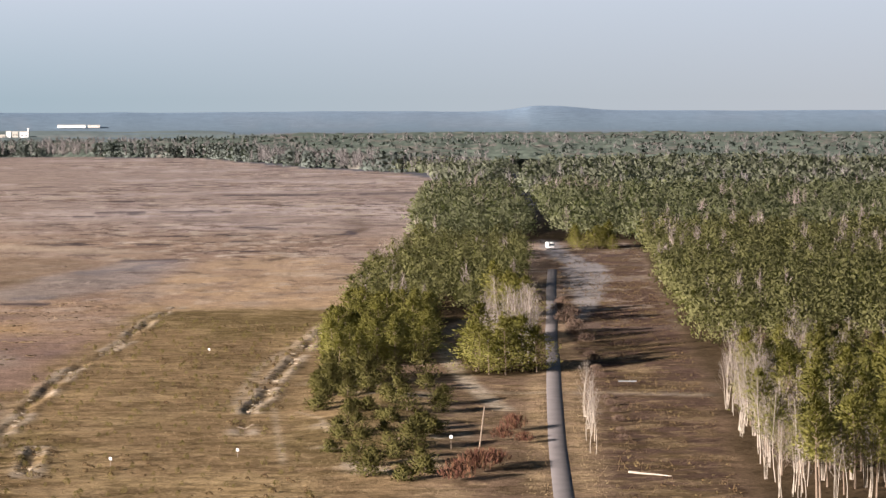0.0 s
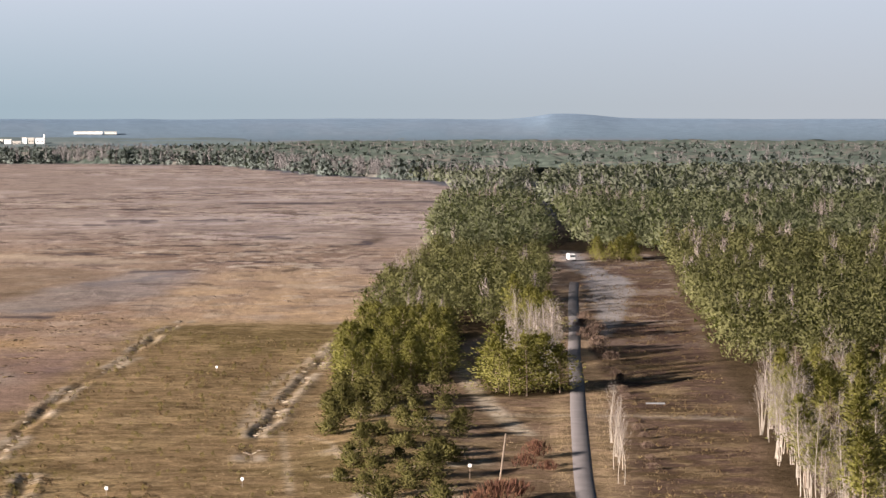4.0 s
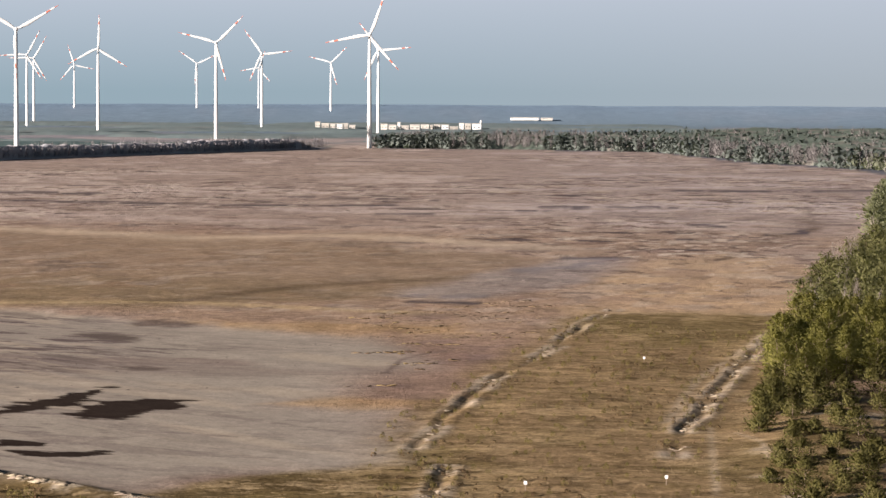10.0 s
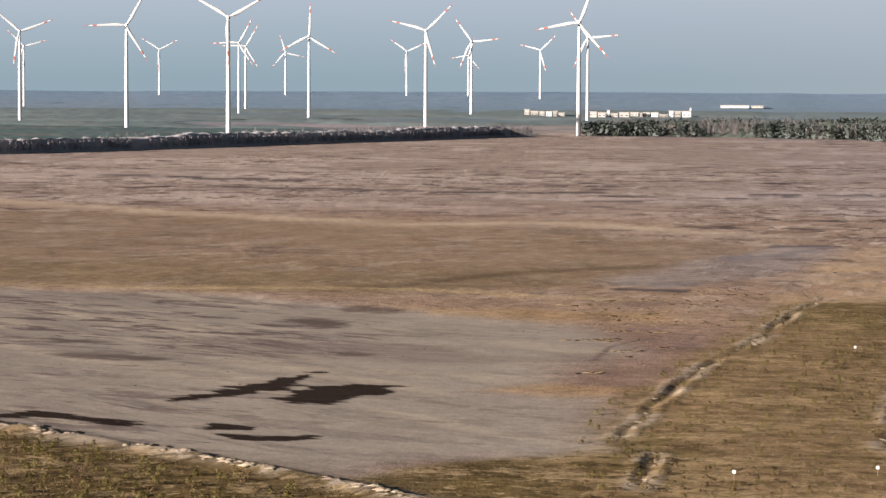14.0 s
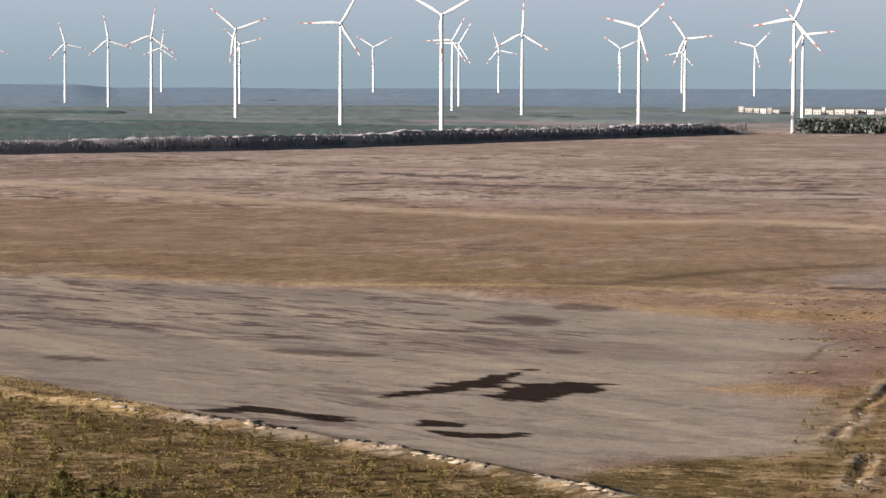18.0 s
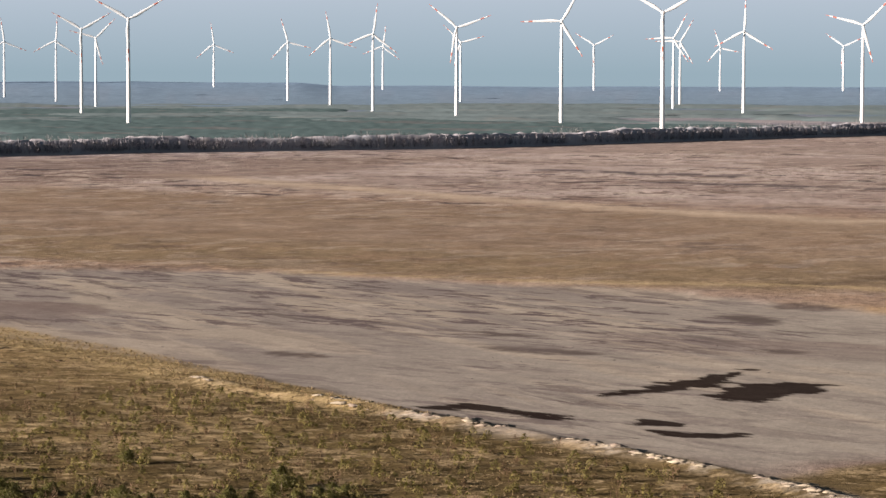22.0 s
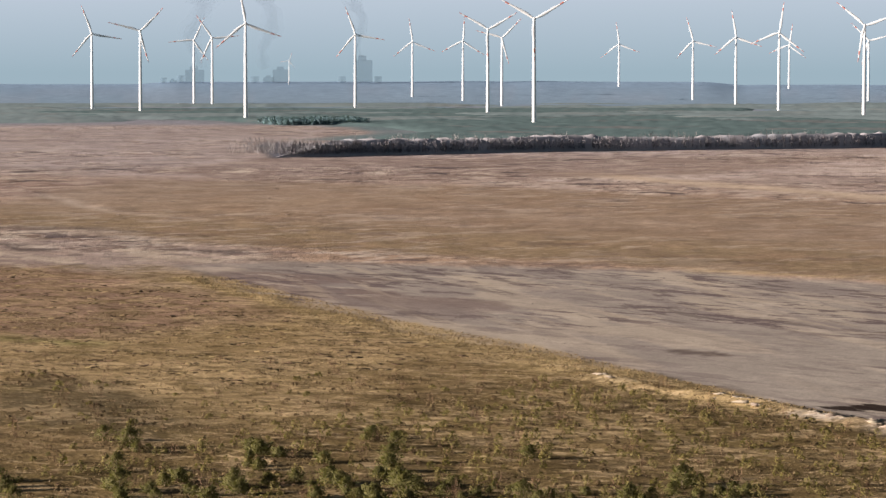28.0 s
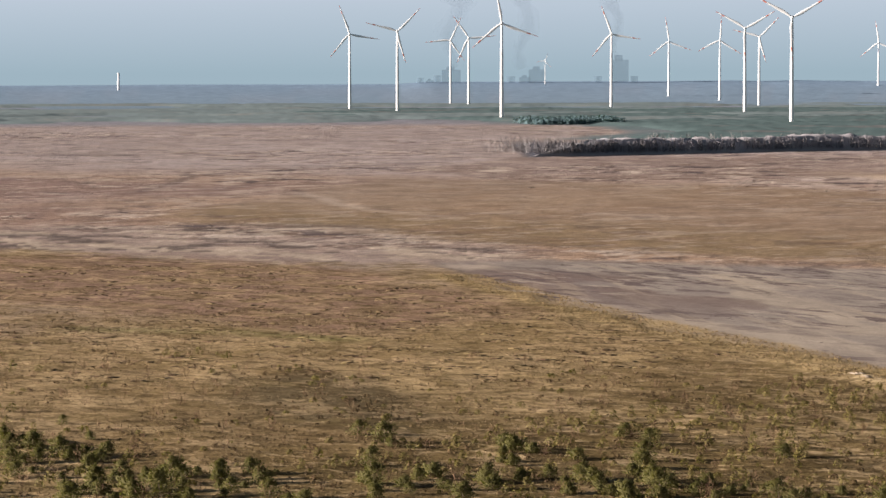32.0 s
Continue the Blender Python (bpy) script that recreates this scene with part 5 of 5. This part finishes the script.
stuff("thicket_stems", rng, (x, y), [bare_template(rng, 26, 10.5, 2.2, 0.16, 1.0) for k in range(4)], rng.uniform(0.75, 1.15, len(x)), M_FAR_TWIG, "pale bare saplings standing over the thicket", "thicket")
s_ = np.sort(rng.uniform(0, len(line) - 1, 1500))
x, y = np.interp(s_, range(len(line)), line[:, 0]) + rng.normal(0.5, 1.5, 1500), np.interp(s_, range(len(line)), line[:, 1])
stuff("thicket_edge", rng, (x, y), [bare_template(rng, 16, 9.3, 2.0, 0.25, 0.6) for k in range(4)], rng.uniform(0.6, 1.05, len(x)), M_STEM, "close-set bare stems at the thicket's edge", "thicket")

# young pines and saplings on the heath before the sand flat
HEATH = [(-420, 440), (-330, 395), (-250, 420), (-200, 415), (-166, 395), (-124, 370), (-90, 345), (-100, 250), (-330, 230)]
x, y = scatter(rng, [(-330, 300), (-300, 330), (-240, 345), (-200, 350), (-140, 345), (-110, 250), (-300, 230)], 3.0)
away_ = np.hypot(x, y - 40)
pick = (away_ > 306) & (0.6 * fbm(x, y, 13, 301, 3) + 0.4 * rng.uniform(0, 1, len(x)) > 0.53 + 0.0040 * np.maximum(0, away_ - 316) + 0.0012 * np.maximum(0, x + 200))
x, y = x[pick], y[pick]
for k in np.argsort(np.hypot(x, y - 40))[:280]:
    plant(YOUNG, float(x[k]), float(y[k]), rng.uniform(0.45, 0.95))
SMALL_PINE = [crown_template(rng, 60, 1.3, 0.75, 0.02, 0.30) for k in range(4)]
x, y = scatter(rng, HEATH, 4.6)
pick = fbm(x, y, 40, 311, 3) * 1.1 - 0.0011 * np.maximum(0, np.hypot(x, y - 40) - 330) > 0.57
x, y = x[pick], y[pick]
stuff("pine_seedlings", rng, (x, y), SMALL_PINE, rng.uniform(0.4, 1.15, len(x)), M_SEEDLING, "scattered pine seedlings among the dry grass", "young pine")
x, y = scatter(rng, [(-80, 640), (-82, 420), (-62, 340), (-20, 340), (-32, 470), (-36, 600)], 6.0)
stuff("field_seedlings", rng, (x, y), SMALL_PINE, rng.uniform(0.35, 0.75, len(x)), M_SEEDLING, "small green seedlings dotted over the grassy field", "young pine")
TUFT = [tufts(rng, rng.normal(0, 0.22, (5, 3)) * (1, 1, 0) + (0, 0, 0.12), rng.normal(0, 0.45, (5, 3)) + (0, 0, 0.8), 0.42, 0.17) for k in range(5)]
x, y = scatter(rng, [(-560, 500), (-482, 575), (-430, 570), (-347, 510), (-237, 448), (-166, 397), (-99, 358), (-80, 340), (-80, 230), (-330, 230), (-480, 400)], 1.45)
pick = (fbm(x, y, 7, 321, 3) > 0.45) & (np.hypot(x, y - 40) < 560)
x, y = x[pick], y[pick]
kinds = fbm(x, y, 9, 331, 3) > 0.53
stuff("dry_grass", rng, (x[~kinds], y[~kinds]), TUFT, rng.uniform(0.35, 0.8, int((~kinds).sum())), M_GRASS, "tufts of dry straw-coloured grass on the heath", "grass")
stuff("heather", rng, (x[kinds], y[kinds]), TUFT, rng.uniform(0.4, 1.0, int(kinds.sum())), M_HEATH, "low brown heather and dead stalks", "heather")
x, y = scatter(rng, [(-80, 640), (-82, 420), (-62, 340), (10, 340), (10, 470), (-10, 480), (-32, 490), (-36, 600)], 2.3)
pick = fbm(x, y, 12, 341, 3) > 0.5
stuff("field_grass", rng, (x[pick], y[pick]), TUFT, rng.uniform(0.25, 0.6, int(pick.sum())), M_GRASS, "tufts of dry grass on the field", "grass")
BARE_BUSH = [bare_template(rng, 60, 2.0, 0.8, 0.035) for k in range(3)]
x, y = scatter(rng, HEATH, 10.0)
stuff("saplings", rng, (x, y), BARE_BUSH, rng.uniform(0.5, 1.4, len(x)), M_SAPLING, "bare reddish birch saplings on the heath", "sapling")

# low dark shrubs that stud the near heath
SHRUB = [crown_template(rng, 60, 0.8, 0.75, 0.02, 0.30) for k in range(4)]
x, y = scatter(rng, HEATH, 3.8)
pick = (fbm(x, y, 16, 351, 3) > 0.62 - 0.30 * step(x, -290, -190)) & (np.hypot(x, y - 40) < 470)
x, y = x[pick], y[pick]
dark = rng.uniform(0, 1, len(x)) < 0.78
stuff("low_shrubs", rng, (x[dark], y[dark]), SHRUB, rng.uniform(0.25, 0.7, int(dark.sum())), M_HEATH, "low dark-brown shrubs studding the heath", "shrubs")
stuff("broom", rng, (x[~dark], y[~dark]), SHRUB, rng.uniform(0.4, 1.0, int((~dark).sum())), M_SEEDLING, "low olive-green broom among the dry grass", "shrubs")
x, y = scatter(rng, [(-78, 620), (-80, 420), (-62, 340), (-20, 340), (-34, 470), (-38, 600)], 3.4)
pick = fbm(x, y, 25, 361, 3) > 0.5
stuff("field_shrubs", rng, (x[pick], y[pick]), SHRUB, rng.uniform(0.25, 0.7, int(pick.sum())), M_HEATH, "low brown shrubs dotted over the field", "shrubs")
x, y = scatter(rng, CLEARING, 1.7)
pick = fbm(x, y, 7, 371, 3) > 0.47
x, y = x[pick], y[pick]
pick = rng.uniform(0, 1, len(x)) < 0.75
stuff("clearing_heather", rng, (x[pick], y[pick]), TUFT, rng.uniform(0.5, 1.2, int(pick.sum())), M_HEATH, "dead brown heather on the clearing", "heather")
stuff("clearing_grass", rng, (x[~pick], y[~pick]), TUFT, rng.uniform(0.2, 0.4, int((~pick).sum())), M_GRASS, "yellow grass tufts on the clearing", "grass")

# tussocks and heather in drifts over the open field, the wet sand and the western heath
MOUND = [clump_template(rng, 2, 0.06, 0.9, 0.3, 1.1, tall=0.13) for k in range(4)]


def drifts(name, poly, gap, number, length, sizes, mat, label, category, seed, slope=0.15, low=0.0):
    """Low plants gathered in broken rows."""
    g = np.random.default_rng(seed)
    cx, cy = scatter(g, poly, gap)
    keep = fbm(cx, cy, 70, seed, 3) > low
    cx, cy = cx[keep], cy[keep]
    n = g.integers(number // 3, number, len(cx))
    far = np.hypot(cx, cy - 40) / 600
    which = np.repeat(np.arange(len(cx)), n)
    along = g.normal(0, length, len(which)) * far[which]
    x = cx[which] + along
    y = cy[which] + slope * along + g.normal(0, 0.9, len(which)) * far[which]
    stuff(name, g, (x, y), MOUND, g.uniform(*sizes, len(x)), mat, label, category, 0.05)


drifts("field_drifts", [(-700, 1010), (-420, 990), (-180, 920), (-110, 700), (-60, 660), (-40, 900), (-45, 1250), (-60, 1650), (-500, 1700), (-800, 1350)], 52, 7, 3.0, (0.5, 1.3), M_DEAD,
       "dark dead heather in drifts over the open field", "heather", 411, 0.25, 0.47)
drifts("sand_drifts", [(-420, 600), (-310, 632), (-217, 622), (-120, 575), (-104, 470), (-160, 420), (-250, 470), (-340, 530)], 17, 9, 3.0, (0.2, 0.6), M_DEAD,
       "dark plant litter drifted over the wet sand", "litter", 421, -0.5, 0.40)
drifts("heath_drifts", [(-560, 500), (-430, 565), (-350, 505), (-240, 440), (-260, 380), (-330, 330), (-480, 400)], 9, 12, 2.2, (0.4, 1.0), M_HEATH,
       "brown heather tussocks over the western heath", "heather", 431, 0.1, 0.45)
drifts("corner_drifts", [(-130, 640), (-90, 700), (-80, 620), (-90, 470), (-110, 560)], 11, 14, 2.6, (0.4, 1.0), M_HEATH,
       "brown heather between the wet sand and the field", "heather", 441, 0.3, 0.40)
drifts("plain_drifts", [(-800, 1000), (-640, 1020), (-500, 690), (-620, 600), (-760, 700), (-1000, 900), (-1300, 1200), (-1100, 1400)], 60, 7, 5.0, (0.5, 1.3), M_DEAD,
       "dark heather and litter along the drains of the plain", "heather", 451, 0.1, 0.46)


# ---- the cycle path and what stands beside it ----
def ribbon(line, width, lift=0.03, gap=4.0):
    """A strip of paving along a line on the ground, with a skirt at both edges."""
    pts = []
    for (ax, ay), (bx, by) in zip(line, line[1:]):
        n = max(1, int(math.hypot(bx - ax, by - ay) / gap))
        pts += [(ax + (bx - ax) * k / n, ay + (by - ay) * k / n) for k in range(n)]
    pts = np.array(pts + [line[-1]], float)
    for _ in range(6):
        pts[1:-1] = (pts[:-2] + 2 * pts[1:-1] + pts[2:]) / 4
    way = np.gradient(pts, axis=0)
    way /= np.linalg.norm(way, axis=1, keepdims=True)
    side = np.stack([way[:, 1], -way[:, 0]], -1)
    cols = [pts - side * (width / 2 + 0.1), pts - side * width / 2, pts, pts + side * width / 2, pts + side * (width / 2 + 0.1)]
    drop = [-0.06, lift, lift + 0.02, lift, -0.06]
    v = np.stack([np.concatenate([c, (terrain(pts[:, 0], pts[:, 1]) + d)[:, None]], 1) for c, d in zip(cols, drop)], 1)
    idx = np.arange(len(pts) * 5).reshape(-1, 5)
    f = np.stack([idx[:-1, :-1], idx[:-1, 1:], idx[1:, 1:], idx[1:, :-1]], -1).reshape(-1, 4)
    return numpy_mesh("ribbon", v.reshape(-1, 3), f, False)


tagged(part("cycle_path", ribbon(CYCLE_PATH, 2.6, 0.035), M_ASPHALT), "grey asphalt cycle path running along the wood", "path", kind="structure")


def van(m):
    v = empty("van", m)
    bm = box(bmesh.new(), -1.0, -2.4, 0.35, 1.0, 2.4, 2.45, 0.18)
    part("body", bm, M_WHITE, v)
    bm = box(bmesh.new(), -0.85, -2.44, 1.35, 0.85, -2.38, 2.1, 0.02)
    part("rear_window", bm, M_GLASS, v)
    bm = box(bmesh.new(), -0.9, -2.52, 0.35, 0.9, -2.36, 0.6, 0.04)
    part("bumper", bm, M_RUBBER, v)
    for sx in (-0.95, 0.95):
        for sy in (-1.5, 1.5):
            bm = revolved([(0.33, -0.11), (0.35, -0.06), (0.35, 0.06), (0.33, 0.11)], 16)
            bmesh.ops.transform(bm, matrix=pose(sx, sy, 0.35, 0, 90), verts=bm.verts)
            part("wheel", bm, M_RUBBER, v)
    return tagged(v, "white van parked where the path meets the wood", "van")


van(planted(24.5, 905, radians(12), 1.0, 0))


def sign_post(x, y, h, size, label):
    s = empty("sign_post", planted(x, y, 0, 1, 0.05))
    part("post", box(bmesh.new(), -0.05, -0.05, -0.3, 0.05, 0.05, h, 0.01), M_WOOD, s)
    part("board", box(bmesh.new(), -size / 2, -0.09, h - size, size / 2, -0.05, h, 0.01), M_WHITE, s)
    return tagged(s, label, "sign", "boundary signs on the heath")


sign_post(-50.7, 376.3, 1.3, 0.42, "small white board on a wooden post in the grass")
sign_post(-53.4, 539.7, 1.4, 0.4, "small white board on a post in the open field")
sign_post(-3.2, 391.5, 2.1, 0.45, "small white board on a post among young pines")
sign_post(-33.5, 383, 1.3, 0.4, "small white board on a post beside the sandy track")

# flat steel-coloured sheet added in place of a pale puddle
slab = part("puddle_sheet", box(bmesh.new(), -1.6, -0.6, -0.1, 1.6, 0.6, 0.12, 0.03), M_STEEL)
slab.matrix_basis = planted(27.5, 484, 0.03, 1, 0)
tagged(slab, "pale grey flat sheet standing for a puddle in the brown clearing", "plate")
pole = part("utility_pole", revolved([(0.14, -0.5), (0.13, 0), (0.10, 7.2)], 10), M_WOOD)
pole.matrix_basis = planted(0.8, 384, 0, 1, 0) @ pose(0, 0, 0, 0, 7)
tagged(pole, "leaning weathered wooden pole beside the scrub", "pole")

log = part("fallen_trunk", numpy_mesh("fallen_trunk", *tube([(-3.4, 0.3, 0.14), (-1.2, 0.05, 0.13), (1.2, 0.1, 0.12), (3.5, -0.3, 0.10)], [0.17, 0.15, 0.12, 0.06], 8), True), M_BARK_BIRCH)
log.matrix_basis = planted(24, 365, -0.55, 1, 0)
tagged(log, "pale fallen birch trunk lying in the clearing", "fallen trunk")

# russet bushes beside the path
BUSH = [bare_template(rng, 420, 1.7, 1.7, 0.10) for k in range(2)]
for k, (bx, by, s) in enumerate(((4.5, 402, 1.3), (6.2, 414, 1.5), (7.6, 399, 1.0), (0.5, 366, 1.9), (-2.0, 358, 1.7), (3.0, 372, 1.5), (21, 575, 1.3), (22, 590, 1.5), (20, 610, 1.6), (23, 560, 1.2), (22.5, 625, 1.6), (19.8, 640, 1.3), (21, 660, 1.2), (23.2, 520, 1.0), (22.6, 532, 0.8), (22.3, 402, 0.6), (22.6, 412, 0.55), (22.8, 424, 0.7), (23.0, 437, 0.6), (22.6, 448, 0.7), (22.4, 459, 0.5), (22.8, 489, 0.8), (22.5, 500, 0.9))):
    ob = part("bush", numpy_mesh("bush", *BUSH[k % 2][:2]), M_BUSH if k < 6 else M_TWIG)
    ob.matrix_basis = planted(bx, by, k * 1.7, s, 0)
    tagged(ob, "leafless russet bush beside the cycle path", "bush", "bushes beside the path")

# reed-brown saplings where field and wood meet
for k, (bx, by) in enumerate(((-27, 812), (-28, 806), (-29.5, 818), (-26, 822), (-25, 835), (-24.5, 860))):
    t = copy_thing(BIRCHES[k % 3], planted(bx, by, k, 0.75 / BIRCHES[k % 3].scale[0]))

# ---- the works and farms in the distance ----
def hall(name, az0, az1, r, z0, z1, depth, mat, label, bays=8):
    """A long low building seen across the plain."""
    a = radians((az0 + az1) / 2)
    wide = r * abs(radians(az1 - az0))
    x, y = -r * math.sin(a), 45 + r * math.cos(a)
    g = float(terrain(np.array([x]), np.array([y]))[0])
    b = empty(name, Matrix.Translation((x, y, g)) @ Matrix.Rotation(a, 4, "Z"))
    part("wall", box(bmesh.new(), -wide / 2, 0, z0 - 1, wide / 2, depth, z1 - 0.8, 0.15), mat, b)
    part("roof", box(bmesh.new(), -wide / 2 - 0.6, -0.6, z1 - 0.8, wide / 2 + 0.6, depth + 0.6, z1, 0.1), M_ROOF, b)
    for k in range(bays):
        cx = -wide / 2 + wide * (k + 0.5) / bays
        part("window", box(bmesh.new(), cx - wide / bays * 0.25, -0.08, z0 + (z1 - z0) * 0.40, cx + wide / bays * 0.25, 0.1, z0 + (z1 - z0) * 0.55), M_GLASS, b)
    return tagged(b, label, "industrial building", "works beyond the field")


g = np.random.default_rng(61)
for start, end, number in ((13.22, 12.34, 6), (11.82, 9.65, 13)):
    cuts = np.sort(np.concatenate([[start, end], start + (end - start) * (np.arange(1, number) + g.uniform(-0.35, 0.35, number - 1)) / number]))[::-1]
    for k in range(number):
        hall("factory_hall", cuts[k], cuts[k + 1] + 0.03, 3440 + 150 * g.uniform(), 0, g.uniform(5.0, 9.5), g.uniform(25, 50), (M_PALE, M_WHITE, M_ROOF)[int(g.integers(0, 3))], "pale low factory hall with a flat roof", 2)
hall("warehouse", 9.05, 8.45, 4380, 3, 6.5, 50, M_WHITE, "white warehouse far beyond the wood", 6)
hall("warehouse", 8.4, 8.15, 4380, 3, 6, 50, M_ROOF, "pale warehouse far beyond the wood", 3)
mast = part("chimney", revolved([(1.4, 0), (1.3, 9), (1.2, 13)], 14), M_WHITE)
mast.matrix_basis = Matrix.Translation((-3540 * math.sin(radians(9.68)), 45 + 3540 * math.cos(radians(9.68)), 0))
tagged(mast, "short pale chimney beside the factory halls", "chimney")
tower_far = part("silo_tower", revolved([(2.4, -6), (2.2, 14), (2.0, 29)], 14), M_WHITE)
a_ = radians(38.33 + 6.88)
tower_far.matrix_basis = Matrix.Translation((-4750 * math.sin(a_), 45 + 4750 * math.cos(a_), float(terrain(np.array([-4750 * math.sin(a_)]), np.array([45 + 4750 * math.cos(a_)]))[0])))
tagged(tower_far, "slender white tower on the far horizon", "tower")

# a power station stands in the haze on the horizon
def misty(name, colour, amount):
    """A far-off surface, part transparent in place of the haze before it."""
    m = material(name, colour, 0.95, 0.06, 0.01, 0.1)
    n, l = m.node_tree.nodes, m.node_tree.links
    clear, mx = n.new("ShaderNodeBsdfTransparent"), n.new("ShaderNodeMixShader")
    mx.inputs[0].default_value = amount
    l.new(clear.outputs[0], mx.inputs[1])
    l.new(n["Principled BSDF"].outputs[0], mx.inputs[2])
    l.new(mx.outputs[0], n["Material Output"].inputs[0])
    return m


# haze is put into the concrete's blue colour and its transparency
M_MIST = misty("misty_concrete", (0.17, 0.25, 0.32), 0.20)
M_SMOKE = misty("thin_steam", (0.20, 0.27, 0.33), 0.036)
FAR_AZ = 36.5
a_ = radians(FAR_AZ)
station = empty("power_station", Matrix.Translation((-4900 * math.sin(a_), 45 + 4900 * math.cos(a_), 20)) @ Matrix.Rotation(a_, 4, "Z"))
for nm, azm, half, top, kind_ in (('cooling_tower', 38.80, 8, 20, 1),
                                  ('boiler_house', 38.60, 6, 18, 0),
                                  ('boiler_house', 38.14, 17, 40, 0),
                                  ('cooling_tower', 38.44, 9, 24, 1),
                                  ('cooling_tower', 36.87, 10, 22, 1),
                                  ('boiler_house', 36.57, 10, 24, 0),
                                  ('boiler_house', 36.31, 15, 40, 0),
                                  ('cooling_tower', 35.01, 9, 22, 1),
                                  ('boiler_house', 34.56, 17, 60, 0),
                                  ('cooling_tower', 34.24, 8, 22, 1)):
    px = -4900 * math.tan(radians(azm - FAR_AZ))
    if kind_:
        bm = revolved([(half * 1.15, 0), (half * 0.9, top * 0.45), (half * 0.8, top * 0.75), (half * 0.88, top)], 20)
        bmesh.ops.translate(bm, vec=(px, 0, 0), verts=bm.verts)
    else:
        bm = box(bmesh.new(), px - half, -8, 0, px + half, 12, top * 0.86, 0.8)
        box(bm, px - half * 0.5, -5, top * 0.84, px + half * 0.35, 8, top, 0.5)
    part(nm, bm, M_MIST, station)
tagged(station, "hazy blue power station with cooling towers on the horizon", "power station")


def plume(azm, base, width, drift, height):
    """Steam that widens and drifts as it rises from the station: thin shells, one within the other."""
    p = empty("steam_plume", station.matrix_basis.copy())
    v = np.linspace(0, 1, 26)
    for k, share in enumerate((1.0, 0.6)):
        rad = share * width * (0.45 + 1.1 * v) * (1 + 0.28 * np.sin(v * 17 + azm * 5 + k) + 0.16 * np.sin(v * 41 + azm)) * np.minimum(1, 9 * (1.02 - v))
        mid = np.stack([-4900 * math.tan(radians(azm - FAR_AZ)) + drift * v**1.4 + 8 * np.sin(v * 11 + azm * 3), -30 + 0 * v, base + height * v], -1)
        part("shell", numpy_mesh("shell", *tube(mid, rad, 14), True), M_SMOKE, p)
    return tagged(p, "thin blue-grey steam drifting up from the power station", "steam", "plumes over the power station")


for row in ((38.14, 38, 26, 22, 190), (36.63, 36, 20, 14, 190), (34.59, 56, 14, -28, 170)):
    plume(*row)
# a hedge of small shrubs along a drain
for line, gap_, nm, temp, mat_, lab, cat in (([(-737, 1007), (-739, 1044), (-732, 1081), (-718, 1107), (-695, 1173), (-650, 1290)], 5.0, "shrub_row", BARE_BUSH, M_TWIG, "row of small leafless shrubs along a drain", "shrubs"),):
    xs, ys = [], []
    for (ax, ay), (bx, by) in zip(line, line[1:]):
        n = int(math.hypot(bx - ax, by - ay) / gap_)
        xs += [ax + (bx - ax) * k / n for k in range(n)]
        ys += [ay + (by - ay) * k / n for k in range(n)]
    xs, ys = np.array(xs) + rng.normal(0, 0.8, len(xs)), np.array(ys) + rng.normal(0, 0.8, len(xs))
    stuff(nm, rng, (xs, ys), temp, rng.uniform(0.5, 1.0, len(xs)), mat_, lab, cat)
# tall dry grass along the path and on the sandy bank
x, y = scatter(rng, [(13.8, 300), (15.2, 400), (16.0, 470), (17.0, 520), (21, 520), (21.5, 470), (19, 400), (17.5, 300)], 1.4)
x2, y2 = scatter(rng, [(6, 330), (8, 400), (11, 470), (12.2, 470), (10.8, 390), (9.6, 300)], 1.4)
x, y = np.concatenate([x, x2]), np.concatenate([y, y2])
stuff("verge_grass", rng, (x, y), TUFT, rng.uniform(0.35, 0.75, len(x)), M_GRASS, "tall dry grass along the cycle path", "grass")
x, y = scatter(rng, [(-400, 566), (-300, 494), (-237, 456), (-199, 427), (-160, 402), (-170, 396), (-205, 412), (-242, 440), (-310, 482), (-405, 552)], 1.3)
stuff("bank_grass", rng, (x, y), TUFT, rng.uniform(0.5, 1.0, len(x)), M_GOLD, "yellow dry grass along the sandy bank", "grass")
# clods of pale sand that have slipped from the broken banks
CLOD = [clump_template(rng, 3, 0.12, 1.2, 0.2, 0.9, tall=0.22) for k in range(4)]
for line, nm, gap_, sizes, lab in ((BERM, "sand_clods", 0.9, (0.4, 1.3), "pale sand clods along the broken bank"), (RIDGE, "ridge_clods", 1.3, (0.25, 0.8), "sand clods along the old dyke"),
                                   (RIDGE_END, "ridge_clods", 1.0, (0.3, 0.9), "sand clods at the end of the old dyke"), (GULLY, "gully_clods", 1.0, (0.3, 0.9), "sand clods along the eroded gully")):
    xs, ys = [], []
    for (ax, ay), (bx, by) in zip(line, line[1:]):
        n = max(2, int(math.hypot(bx - ax, by - ay) / gap_))
        xs += [ax + (bx - ax) * k / n for k in range(n)]
        ys += [ay + (by - ay) * k / n for k in range(n)]
    xs, ys = np.array(xs) + rng.normal(0, 0.7, len(xs)), np.array(ys) + rng.normal(0, 0.9, len(ys))
    pick = (fbm(xs, ys, 7, 501, 3) > 0.5) & (xs > -260)
    stuff(nm, rng, (xs[pick], ys[pick]), CLOD, rng.uniform(*sizes, int(pick.sum())), M_CLOD, lab, "sand", 0.08)
